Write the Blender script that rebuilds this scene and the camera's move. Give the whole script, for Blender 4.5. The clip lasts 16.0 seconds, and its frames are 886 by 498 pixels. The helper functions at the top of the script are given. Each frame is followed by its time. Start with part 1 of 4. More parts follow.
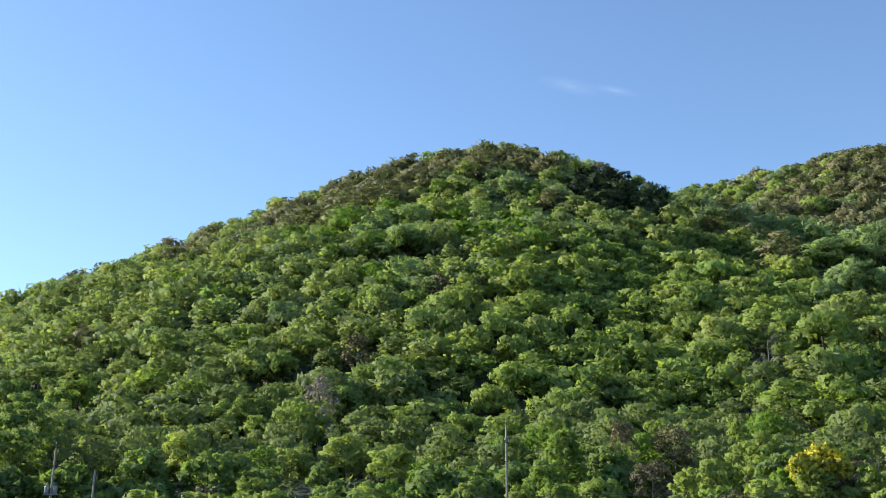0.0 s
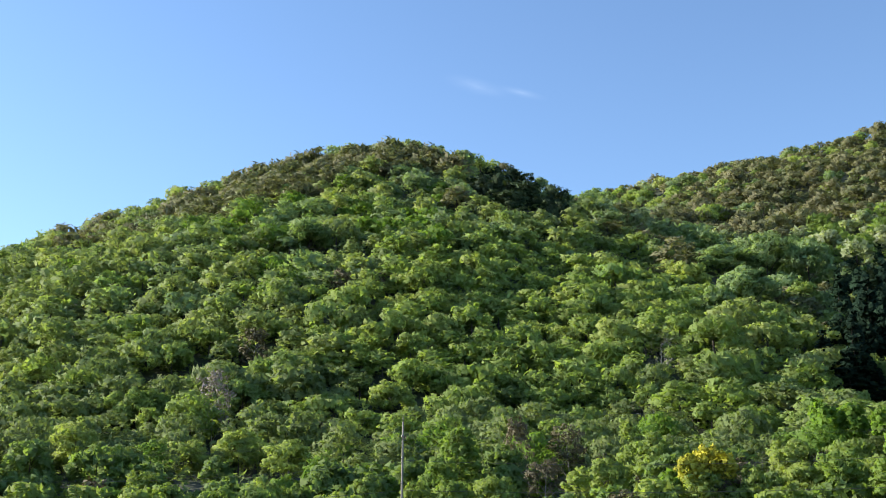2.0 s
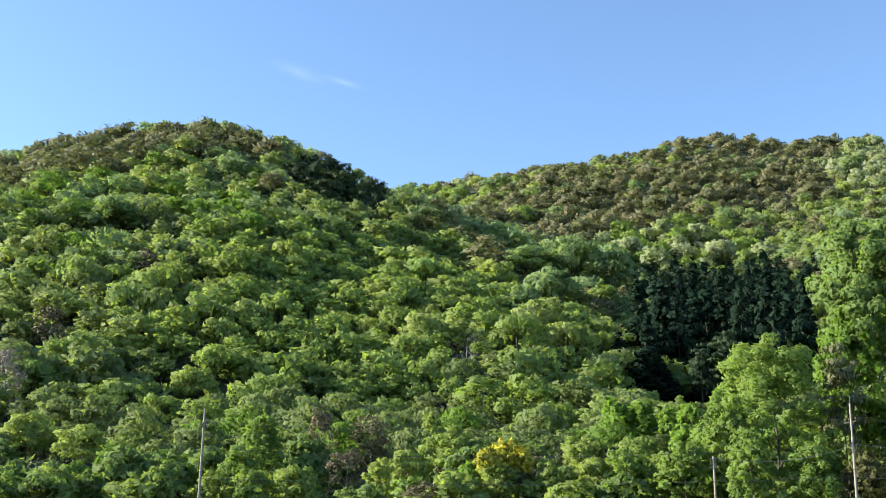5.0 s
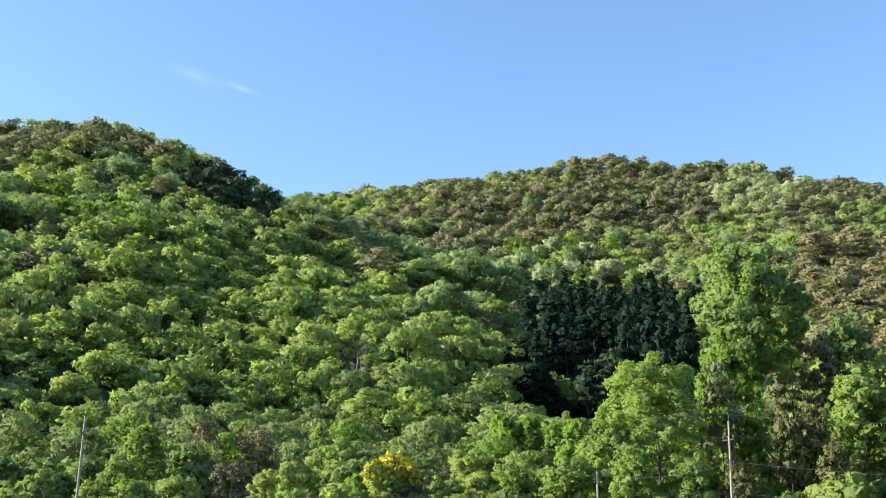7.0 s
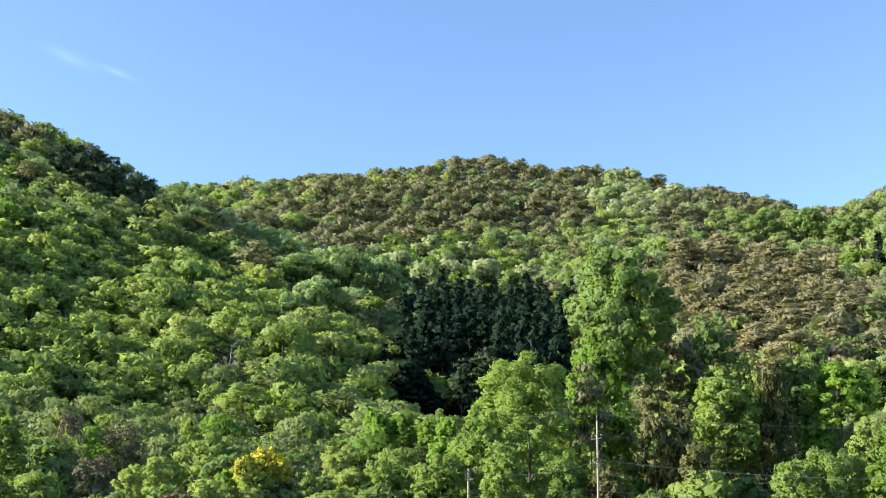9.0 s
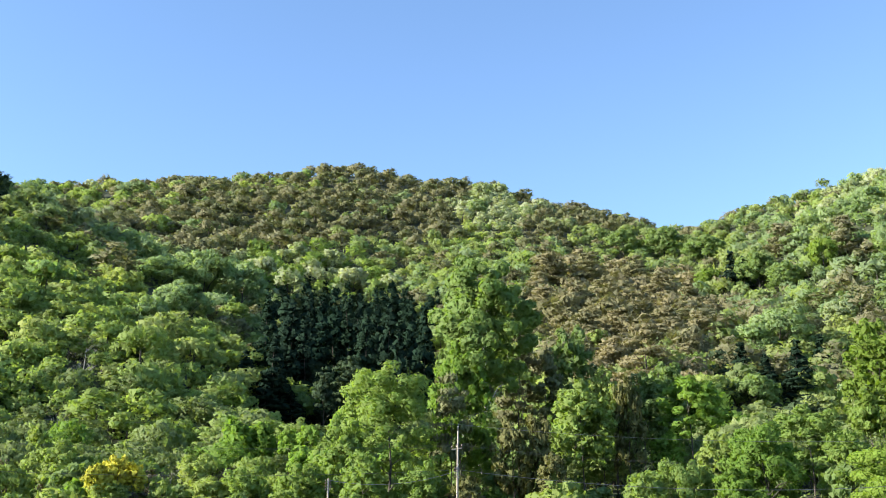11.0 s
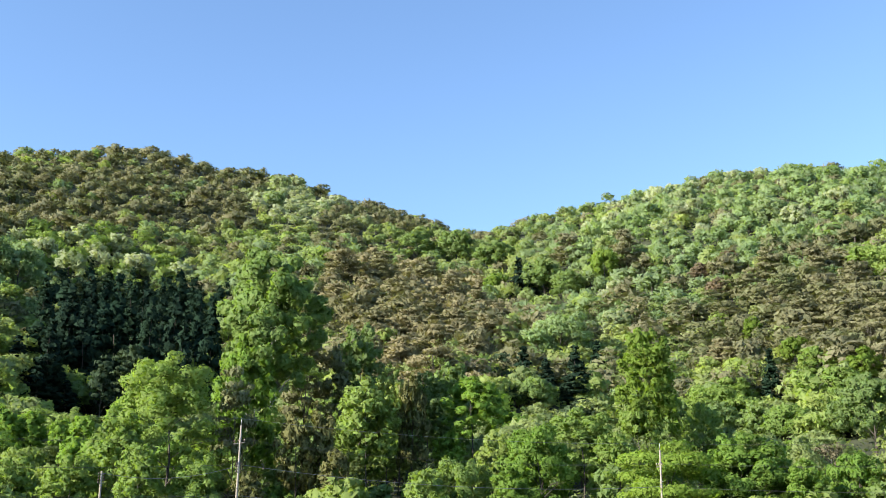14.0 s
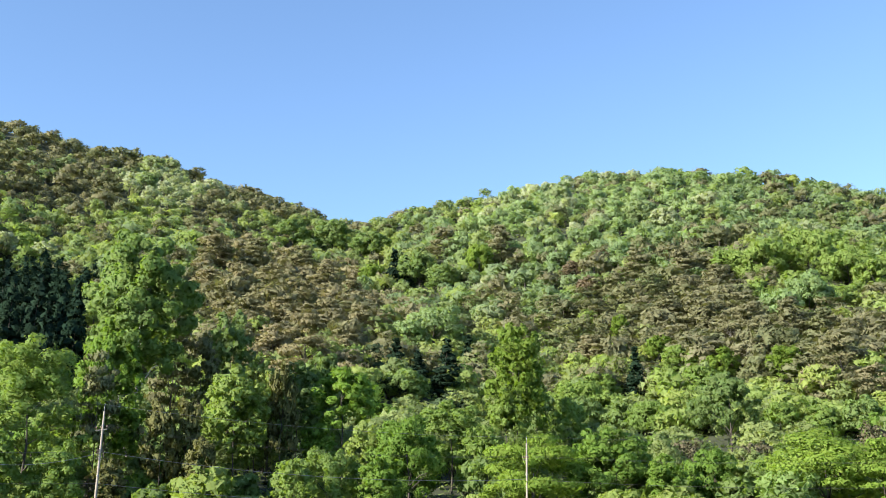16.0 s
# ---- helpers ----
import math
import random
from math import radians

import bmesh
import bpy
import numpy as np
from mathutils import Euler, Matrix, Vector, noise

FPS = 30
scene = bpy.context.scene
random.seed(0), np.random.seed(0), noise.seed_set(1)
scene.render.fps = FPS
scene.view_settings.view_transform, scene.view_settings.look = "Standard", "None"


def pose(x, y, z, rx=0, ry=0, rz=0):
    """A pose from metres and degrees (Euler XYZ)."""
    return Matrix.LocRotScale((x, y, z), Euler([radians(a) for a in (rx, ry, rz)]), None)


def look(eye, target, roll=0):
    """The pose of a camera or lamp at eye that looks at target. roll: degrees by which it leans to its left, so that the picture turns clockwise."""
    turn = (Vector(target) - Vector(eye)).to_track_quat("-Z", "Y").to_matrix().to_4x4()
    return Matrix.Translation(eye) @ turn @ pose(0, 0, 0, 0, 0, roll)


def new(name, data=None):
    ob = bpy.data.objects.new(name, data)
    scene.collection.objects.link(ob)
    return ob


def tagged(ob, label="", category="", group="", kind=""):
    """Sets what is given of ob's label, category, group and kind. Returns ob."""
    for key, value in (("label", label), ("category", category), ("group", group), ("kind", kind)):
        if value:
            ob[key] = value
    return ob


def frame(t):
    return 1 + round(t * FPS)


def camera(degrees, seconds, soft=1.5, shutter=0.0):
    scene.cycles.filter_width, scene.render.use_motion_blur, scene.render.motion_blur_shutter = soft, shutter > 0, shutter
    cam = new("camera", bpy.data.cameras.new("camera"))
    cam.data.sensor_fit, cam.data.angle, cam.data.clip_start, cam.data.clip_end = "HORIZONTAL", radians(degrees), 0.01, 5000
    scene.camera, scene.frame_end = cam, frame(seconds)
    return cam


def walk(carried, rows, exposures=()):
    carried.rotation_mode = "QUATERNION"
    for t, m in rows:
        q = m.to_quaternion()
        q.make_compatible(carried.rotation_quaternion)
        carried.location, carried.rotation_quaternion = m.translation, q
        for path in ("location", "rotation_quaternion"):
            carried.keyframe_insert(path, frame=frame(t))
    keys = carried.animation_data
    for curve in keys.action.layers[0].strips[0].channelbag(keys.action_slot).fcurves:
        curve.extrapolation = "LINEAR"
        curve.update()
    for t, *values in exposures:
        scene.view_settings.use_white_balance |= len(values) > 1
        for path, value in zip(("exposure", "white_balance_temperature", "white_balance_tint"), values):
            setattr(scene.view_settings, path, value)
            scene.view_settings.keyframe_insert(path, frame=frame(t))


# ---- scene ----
# ---- the camera: it turns on the spot, a little looking up ----
EYE = 1.6
cam = camera(44.57, 16.0, soft=0.92)
TURNS = [
    (0.0, 106.04, 0.00, -0.38), (0.5, 105.98, -1.37, -0.40), (1.0, 105.92, -2.70, -0.19), (1.5, 105.96, -4.02, 0.03),
    (2.0, 105.85, -5.37, -0.08), (2.5, 106.00, -6.93, 0.01), (3.0, 105.67, -8.58, -0.03), (3.5, 105.47, -10.50, 0.02),
    (4.0, 105.35, -12.35, 0.10), (6.5, 105.90, -19.92, 0.35), (7.0, 106.05, -21.43, 0.41), (7.5, 105.92, -23.26, 0.45),
    (8.0, 105.83, -25.07, 0.50), (8.5, 105.79, -26.54, 0.37), (9.0, 105.92, -28.11, 0.23), (11.5, 106.37, -37.15, -0.36),
    (12.0, 106.29, -38.76, -0.56), (12.5, 106.38, -40.77, -0.43), (13.0, 106.32, -43.25, -0.25), (13.5, 106.33, -45.20, -0.08),
    (14.0, 106.20, -46.75, -0.17), (14.5, 106.01, -48.80, 0.02), (15.0, 105.78, -50.66, 0.15), (15.5, 105.55, -52.18, 0.14),
    (16.0, 105.73, -53.55, 0.03),
]
walk(cam, [(t, pose(0, 0, EYE, 0, 0, yaw) @ pose(0, 0, 0, tilt, 0, 0) @ pose(0, 0, 0, 0, 0, roll)) for t, tilt, yaw, roll in TURNS],
     exposures=[(0.0, 0.92), (3.5, 1.18), (7.0, 1.36), (9.0, 1.40), (12.5, 1.37), (16.0, 1.27)])

# ---- sky and sun ----
SUN_AZIMUTH, SUN_HEIGHT = -70.0, 27.0


def nodes_of(mat):
    mat.use_nodes = True
    tree = mat.node_tree
    tree.nodes.clear()
    return tree.nodes, tree.links


world = bpy.data.worlds.new("sky")
scene.world = world
world.use_nodes = True
wn, wl = world.node_tree.nodes, world.node_tree.links
wn.clear()
sky = wn.new("ShaderNodeTexSky")
sky.sky_type, sky.sun_disc = "NISHITA", False
sky.sun_elevation, sky.sun_rotation = radians(SUN_HEIGHT), radians(SUN_AZIMUTH)
sky.altitude, sky.air_density, sky.dust_density, sky.ozone_density = 100, 1.0, 0.15, 2.6
backdrop = wn.new("ShaderNodeBackground")
backdrop.inputs["Strength"].default_value = 0.115
wout = wn.new("ShaderNodeOutputWorld")
# a few thin wisps of high cloud, high over the western hill
way = wn.new("ShaderNodeTexCoord")
veil = None
for azimuth, elevation, wide, high in ((7.3, 24.4, 2.2, 0.5), (9.9, 24.0, 1.6, 0.28)):
    a_, e_ = radians(azimuth), radians(elevation)
    place = wn.new("ShaderNodeMapping")
    place.vector_type = "TEXTURE"
    place.inputs["Location"].default_value = (math.sin(a_) * math.cos(e_), math.cos(a_) * math.cos(e_), math.sin(e_))
    place.inputs["Rotation"].default_value = (0, radians(14), -a_)
    place.inputs["Scale"].default_value = (radians(wide), 1.0, radians(high))
    wl.new(way.outputs["Generated"], place.inputs["Vector"])
    ball = wn.new("ShaderNodeTexGradient")
    ball.gradient_type = "QUADRATIC_SPHERE"
    wl.new(place.outputs[0], ball.inputs[0])
    if veil is None:
        veil = ball.outputs[1]
    else:
        add = wn.new("ShaderNodeMath")
        add.operation = "ADD"
        wl.new(veil, add.inputs[0])
        wl.new(ball.outputs[1], add.inputs[1])
        veil = add.outputs[0]
stretch = wn.new("ShaderNodeMapping")
stretch.inputs["Rotation"].default_value = (0, radians(-20), 0)
stretch.inputs["Scale"].default_value = (18, 18, 70)
wl.new(way.outputs["Generated"], stretch.inputs["Vector"])
fluff = wn.new("ShaderNodeTexNoise")
fluff.inputs["Scale"].default_value, fluff.inputs["Detail"].default_value = 1.6, 7
wl.new(stretch.outputs[0], fluff.inputs["Vector"])
amount = wn.new("ShaderNodeMath")
amount.operation = "MULTIPLY"
wl.new(veil, amount.inputs[0])
wl.new(fluff.outputs[0], amount.inputs[1])
thin = wn.new("ShaderNodeMath")
thin.operation = "MULTIPLY"
thin.inputs[1].default_value = 0.24
wl.new(amount.outputs[0], thin.inputs[0])
cloudy = wn.new("ShaderNodeMix")
cloudy.data_type = "RGBA"
cloudy.inputs["B"].default_value = (5.2, 5.6, 6.4, 1)
wl.new(thin.outputs[0], cloudy.inputs["Factor"])
wl.new(sky.outputs[0], cloudy.inputs["A"])
clear = wn.new("ShaderNodeMix")
clear.data_type, clear.blend_type = "RGBA", "MULTIPLY"
clear.inputs["Factor"].default_value = 1.0
clear.inputs["B"].default_value = (0.925, 0.99, 1.06, 1)
wl.new(cloudy.outputs["Result"], clear.inputs["A"])
wl.new(clear.outputs["Result"], backdrop.inputs[0])
wl.new(backdrop.outputs[0], wout.inputs[0])

sun = new("sun", bpy.data.lights.new("sun", "SUN"))
sun.data.energy, sun.data.angle, sun.data.color = 5.0, radians(0.53), (1.0, 0.92, 0.79)
_a, _e = radians(SUN_AZIMUTH), radians(SUN_HEIGHT)
sun.matrix_basis = look((0, 0, 0), (-math.sin(_a) * math.cos(_e), -math.cos(_a) * math.cos(_e), -math.sin(_e)))


# ---- materials ----
def ramp_node(nodes, stops):
    node = nodes.new("ShaderNodeValToRGB")
    while len(node.color_ramp.elements) < len(stops):
        node.color_ramp.elements.new(0.5)
    for el, (p, c) in zip(node.color_ramp.elements, stops):
        el.position, el.color = p, (*c, 1)
    return node


def leaf_material(name, colours, through_light=0.38, single=False, gloss=0.7, fine=4.2, clumped=1.1, holes=0.47, shine=0.12):
    """Leaves: one hue a tree, from the tree's tint (near shade included) or from the object's chance number, and a
    small change from leaf to leaf.
    """
    mat = bpy.data.materials.new(name)
    nodes, links = nodes_of(mat)
    if single:
        source = nodes.new("ShaderNodeObjectInfo").outputs["Random"]
    else:
        attr = nodes.new("ShaderNodeAttribute")
        attr.attribute_name = "tint"
        source = attr.outputs["Fac"]
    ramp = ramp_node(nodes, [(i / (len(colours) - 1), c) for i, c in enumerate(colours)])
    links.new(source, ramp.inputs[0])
    geo = nodes.new("ShaderNodeNewGeometry")
    spread = nodes.new("ShaderNodeMapRange")
    spread.inputs["To Min"].default_value, spread.inputs["To Max"].default_value = 0.9, 1.1
    links.new(geo.outputs["Random Per Island"], spread.inputs["Value"])
    hue = nodes.new("ShaderNodeMapRange")
    hue.inputs["To Min"].default_value, hue.inputs["To Max"].default_value = 0.497, 0.508
    links.new(geo.outputs["Random Per Island"], hue.inputs["Value"])
    hsv = nodes.new("ShaderNodeHueSaturation")
    links.new(ramp.outputs[0], hsv.inputs["Color"])
    links.new(spread.outputs[0], hsv.inputs["Value"])
    links.new(hue.outputs[0], hsv.inputs["Hue"])
    body = nodes.new("ShaderNodeBsdfPrincipled")
    body.inputs["Roughness"].default_value = gloss
    body.inputs["Specular IOR Level"].default_value = shine
    links.new(hsv.outputs[0], body.inputs["Base Color"])
    glow = nodes.new("ShaderNodeBsdfTranslucent")
    warm = nodes.new("ShaderNodeMix")
    warm.data_type, warm.blend_type = "RGBA", "MULTIPLY"
    warm.inputs["Factor"].default_value = 1.0
    links.new(hsv.outputs[0], warm.inputs["A"])
    warm.inputs["B"].default_value = (1.12, 1.2, 0.5, 1)
    links.new(warm.outputs["Result"], glow.inputs["Color"])
    mix = nodes.new("ShaderNodeMixShader")
    mix.inputs[0].default_value = through_light
    links.new(body.outputs[0], mix.inputs[1])
    links.new(glow.outputs[0], mix.inputs[2])
    # each clump is ragged: single leaves with gaps between them
    ragged = nodes.new("ShaderNodeTexNoise")
    ragged.inputs["Scale"].default_value, ragged.inputs["Detail"].default_value = fine, 1.5
    ragged.inputs["Roughness"].default_value = 0.62
    links.new(geo.outputs["Position"], ragged.inputs["Vector"])
    tufts = nodes.new("ShaderNodeTexNoise")
    tufts.inputs["Scale"].default_value, tufts.inputs["Detail"].default_value = fine * 0.27, 1.0
    links.new(geo.outputs["Position"], tufts.inputs["Vector"])
    both = nodes.new("ShaderNodeMath")
    both.operation = "MULTIPLY_ADD"
    both.inputs[1].default_value = clumped
    links.new(tufts.outputs[0], both.inputs[0])
    links.new(ragged.outputs[0], both.inputs[2])
    leafy = nodes.new("ShaderNodeMath")
    leafy.operation = "GREATER_THAN"
    leafy.inputs[1].default_value = holes + 0.49 * clumped
    links.new(both.outputs[0], leafy.inputs[0])
    curl = nodes.new("ShaderNodeBump")
    curl.inputs["Strength"].default_value, curl.inputs["Distance"].default_value = 0.5, 0.3
    links.new(tufts.outputs[0], curl.inputs["Height"])
    links.new(curl.outputs[0], body.inputs["Normal"])
    links.new(curl.outputs[0], glow.inputs["Normal"])
    gap = nodes.new("ShaderNodeBsdfTransparent")
    cut = nodes.new("ShaderNodeMixShader")
    links.new(leafy.outputs[0], cut.inputs[0])
    links.new(gap.outputs[0], cut.inputs[1])
    links.new(mix.outputs[0], cut.inputs[2])
    out = nodes.new("ShaderNodeOutputMaterial")
    links.new(cut.outputs[0], out.inputs[0])
    return mat


def rough_material(name, dark, light, scale, bump=0.3, roughness=0.85, metal=0.0):
    """A matt surface with coarse stains and fine grain."""
    mat = bpy.data.materials.new(name)
    nodes, links = nodes_of(mat)
    co = nodes.new("ShaderNodeTexCoord")
    coarse, fine = nodes.new("ShaderNodeTexNoise"), nodes.new("ShaderNodeTexNoise")
    coarse.inputs["Scale"].default_value, coarse.inputs["Detail"].default_value = scale, 6
    fine.inputs["Scale"].default_value, fine.inputs["Detail"].default_value = scale * 9, 4
    links.new(co.outputs["Object"], coarse.inputs["Vector"])
    links.new(co.outputs["Object"], fine.inputs["Vector"])
    mean = nodes.new("ShaderNodeMath")
    mean.operation = "MULTIPLY_ADD"
    links.new(fine.outputs[0], mean.inputs[0])
    mean.inputs[1].default_value = 0.4
    half = nodes.new("ShaderNodeMath")
    half.operation = "MULTIPLY"
    links.new(coarse.outputs[0], half.inputs[0])
    half.inputs[1].default_value = 0.6
    links.new(half.outputs[0], mean.inputs[2])
    ramp = ramp_node(nodes, [(0.3, dark), (0.7, light)])
    links.new(mean.outputs[0], ramp.inputs[0])
    body = nodes.new("ShaderNodeBsdfPrincipled")
    body.inputs["Roughness"].default_value, body.inputs["Metallic"].default_value = roughness, metal
    links.new(ramp.outputs[0], body.inputs["Base Color"])
    relief = nodes.new("ShaderNodeBump")
    relief.inputs["Strength"].default_value = bump
    links.new(mean.outputs[0], relief.inputs["Height"])
    links.new(relief.outputs[0], body.inputs["Normal"])
    out = nodes.new("ShaderNodeOutputMaterial")
    links.new(body.outputs[0], out.inputs[0])
    return mat


# Alder, pines, chestnut and willow: own hues, plus some blue-grey for distance haze.
HUES = {
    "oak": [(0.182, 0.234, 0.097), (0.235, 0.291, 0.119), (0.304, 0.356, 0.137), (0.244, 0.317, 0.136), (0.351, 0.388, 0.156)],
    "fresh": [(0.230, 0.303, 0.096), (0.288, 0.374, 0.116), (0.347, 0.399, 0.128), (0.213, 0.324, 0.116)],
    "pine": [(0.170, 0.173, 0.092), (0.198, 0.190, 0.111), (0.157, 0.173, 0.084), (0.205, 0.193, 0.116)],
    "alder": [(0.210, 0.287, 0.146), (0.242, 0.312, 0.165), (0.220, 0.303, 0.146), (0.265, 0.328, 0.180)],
    "brown_pine": [(0.215, 0.197, 0.114), (0.245, 0.215, 0.124), (0.187, 0.185, 0.100), (0.227, 0.206, 0.118)],
    # nearly black: the deep shade of the conifers' hollow is in this hue
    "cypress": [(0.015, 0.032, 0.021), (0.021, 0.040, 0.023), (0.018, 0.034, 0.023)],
    "spring": [(0.227, 0.310, 0.090), (0.252, 0.332, 0.099), (0.209, 0.295, 0.087)],
    # conifer green darkened to stand for shaded slopes
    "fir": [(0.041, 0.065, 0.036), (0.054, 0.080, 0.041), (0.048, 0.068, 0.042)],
}
HUES.update({
    "chestnut": [(0.288, 0.345, 0.185), (0.407, 0.440, 0.292), (0.246, 0.318, 0.155)],
    "willow": [(0.254, 0.346, 0.158), (0.296, 0.378, 0.189), (0.239, 0.329, 0.146)],
    "poplar": [(0.180, 0.263, 0.071), (0.199, 0.285, 0.081)],
    "shrub": [(0.249, 0.324, 0.095), (0.292, 0.358, 0.109), (0.204, 0.286, 0.085)],
    "yellow": [(0.510, 0.451, 0.060), (0.421, 0.409, 0.064)],
    "dry": [(0.150, 0.128, 0.084), (0.124, 0.112, 0.066), (0.176, 0.150, 0.104)],
    "blossom": [(0.330, 0.275, 0.268), (0.290, 0.245, 0.228)],
    "airy": [(0.225, 0.310, 0.083), (0.200, 0.286, 0.080)],
    "rust": [(0.146, 0.146, 0.056), (0.128, 0.134, 0.052)],
})
HUES.update({
    "vine": [(0.179, 0.288, 0.054), (0.201, 0.313, 0.060)],
    "lime": [(0.187, 0.262, 0.050), (0.164, 0.241, 0.045)],
    "emerald": [(0.159, 0.256, 0.053), (0.178, 0.274, 0.056)],
    "maple": [(0.237, 0.329, 0.062), (0.215, 0.308, 0.055)],
    "bare": [(0.200, 0.180, 0.150), (0.220, 0.200, 0.170)],
    "red": [(0.167, 0.133, 0.089), (0.178, 0.139, 0.093)],
})
THROUGH = {"pine": 0.3, "brown_pine": 0.3, "red": 0.3, "rust": 0.3, "fir": 0.2, "blossom": 0.1, "bare": 0.05, "dry": 0.12, "yellow": 0.25, "cypress": 0.06}
SHINE = {"cypress": 0.0, "fir": 0.04, "poplar": 0.3}
WOODS = {k: leaf_material(k + "_leaves", v, THROUGH.get(k, 0.5), fine=5.2, clumped=0.9, holes=0.45, shine=SHINE.get(k, 0.12)) for k, v in HUES.items()}
SINGLE = {k: leaf_material(k + "_foliage", [(0.9 * r, g, 0.88 * b) for r, g, b in v[:2]] if k == "oak" else v, THROUGH.get(k, 0.5), single=True, fine=6.0, clumped=0.6, holes=0.40, shine=SHINE.get(k, 0.12)) for k, v in HUES.items()}
BARK = rough_material("bark", (0.03, 0.025, 0.02), (0.10, 0.083, 0.066), 3.0, 0.6)
PALE_BARK = rough_material("pale_bark", (0.22, 0.20, 0.17), (0.42, 0.39, 0.34), 4.0, 0.4)
SOIL = rough_material("forest_floor", (0.018, 0.027, 0.011), (0.05, 0.058, 0.026), 0.35, 0.5, 0.95)
CONCRETE = rough_material("pole_concrete", (0.22, 0.185, 0.145), (0.36, 0.31, 0.25), 2.5, 0.15, 0.78)
STEEL = rough_material("galvanised_steel", (0.16, 0.165, 0.17), (0.33, 0.335, 0.34), 6.0, 0.05, 0.45, 0.78)
DARK_STEEL = rough_material("weathered_steel", (0.03, 0.03, 0.03), (0.085, 0.08, 0.075), 6.0, 0.1, 0.6, 0.4)
RUBBER = rough_material("dark_cable", (0.03, 0.032, 0.034), (0.07, 0.072, 0.075), 5.0, 0.05, 0.6)
PORCELAIN = rough_material("insulator_porcelain", (0.10, 0.065, 0.05), (0.20, 0.14, 0.11), 8.0, 0.05, 0.25)

# ---- relief ----
# Crest lines of the hills (x, y, z), the fall beside them and how round the crest is.
WEST_HILL = [(-151.0, 223.8, 25.4), (-129.4, 253.9, 36.5), (-116.3, 276.6, 50.0), (-90.5, 301.7, 76.0), (-55.6, 325.3, 96.8), (-17.5, 344.6, 120.4),
    (13.4, 349.7, 132.6), (42.3, 349.5, 128.0), (68.5, 355.5, 120.5), (93.1, 373.6, 117.0), (129.8, 399.4, 119.0)]
WEST_SPUR = [(20.5, 334.4, 110.0), (41.8, 297.1, 90.5), (61.9, 268.0, 74.5), (75.7, 233.0, 60.0), (78.5, 189.4, 43.5), (72.7, 155.9, 26.5),
    (62.5, 125.3, 10.6)]
MIDDLE_HILL = [(65.4, 465.4, 141.2), (117.7, 465.3, 156.6), (161.1, 462.7, 166.4), (190.5, 462.3, 174.7), (254.5, 453.5, 187.4), (310.5, 404.6, 174.8),
    (334.6, 371.6, 163.3), (361.3, 331.0, 136.0), (378.2, 295.5, 130.0)]
MIDDLE_SPUR = [(252.7, 347.9, 138.0), (212.1, 252.8, 91.5), (182.4, 192.2, 62.0), (148.7, 141.1, 35.0), (119.8, 106.0, 14.8)]
EAST_HILL = [(334.2, 358.4, 131.2), (349.3, 314.5, 139.2), (358.5, 280.1, 140.4), (371.1, 236.4, 141.5), (376.1, 208.5, 144.4), (392.8, 174.9, 145.9),
    (413.5, 150.5, 145.0), (442.2, 126.8, 141.0), (472.7, 83.4, 149.0), (499.7, 17.4, 140.0)]
EAST_SPUR = [(375.9, 136.8, 117.0), (304.3, 98.9, 80.0), (239.1, 73.1, 47.5), (181.7, 55.6, 23.0), (142.7, 46.4, 10.4)]
CRESTS = [(WEST_HILL, 0.6, 16), (WEST_SPUR, 0.56, 13), (MIDDLE_HILL, 0.56, 26), (MIDDLE_SPUR, 0.55, 16), (EAST_HILL, 0.6, 24), (EAST_SPUR, 0.5, 18)]


def ripple(x, y):
    return (1.6 * np.sin(x / 19 + 1.3 * np.sin(y / 31)) + 1.3 * np.sin((x * 0.6 + y * 0.78) / 13 + 2)
            + 1.0 * np.sin((x * 0.8 - y * 0.6) / 9.3 + 0.7) + 2.2 * np.sin((x * 0.5 - y * 0.85) / 37 + 1.1))


def crest(x, y, line, fall, blunt):
    best = np.full(x.shape, -1e3)
    for a, b in zip(line[:-1], line[1:]):
        dx, dy = b[0] - a[0], b[1] - a[1]
        u = np.clip(((x - a[0]) * dx + (y - a[1]) * dy) / (dx * dx + dy * dy), 0, 1)
        off = np.hypot(x - a[0] - u * dx, y - a[1] - u * dy)
        best = np.maximum(best, a[2] + u * (b[2] - a[2]) - fall * (np.sqrt(off ** 2 + blunt ** 2) - blunt))
    return best


def soft_max(a, b, k):
    m = np.maximum(a, b)
    return m + k * np.log(np.exp((a - m) / k) + np.exp((b - m) / k))


def height(x, y):
    """The ground's height: a flat valley floor, its edge, and the hills."""
    x, y = np.asarray(x, float), np.asarray(y, float)
    r = np.hypot(x, y)
    floor_ = np.interp(r, [0, 45, 70, 90, 112, 140, 220, 5000], [0, 0, 1.0, 3.5, 8.5, 11.5, 13.0, 13.0])
    h = np.full(x.shape, -1e3)
    for line, fall, blunt in CRESTS:
        h = soft_max(h, crest(x, y, line, fall, blunt), 4.0)
    h = h - 22 * np.exp(-((x - 60) ** 2 + (y - 308) ** 2) / (2 * 15.0 ** 2)) - 7 * np.exp(-((x - 76) ** 2 + (y - 330) ** 2) / (2 * 11.0 ** 2)) - 9 * np.exp(-((x - 82) ** 2 + (y - 140) ** 2) / (2 * 15.0 ** 2)) - 7 * np.exp(-((x - 99) ** 2 + (y - 178) ** 2) / (2 * 15.0 ** 2))
    h = h + 0.6 * ripple(x, y) * np.clip(h / 40, 0, 1)
    return soft_max(h, floor_, 2.5)


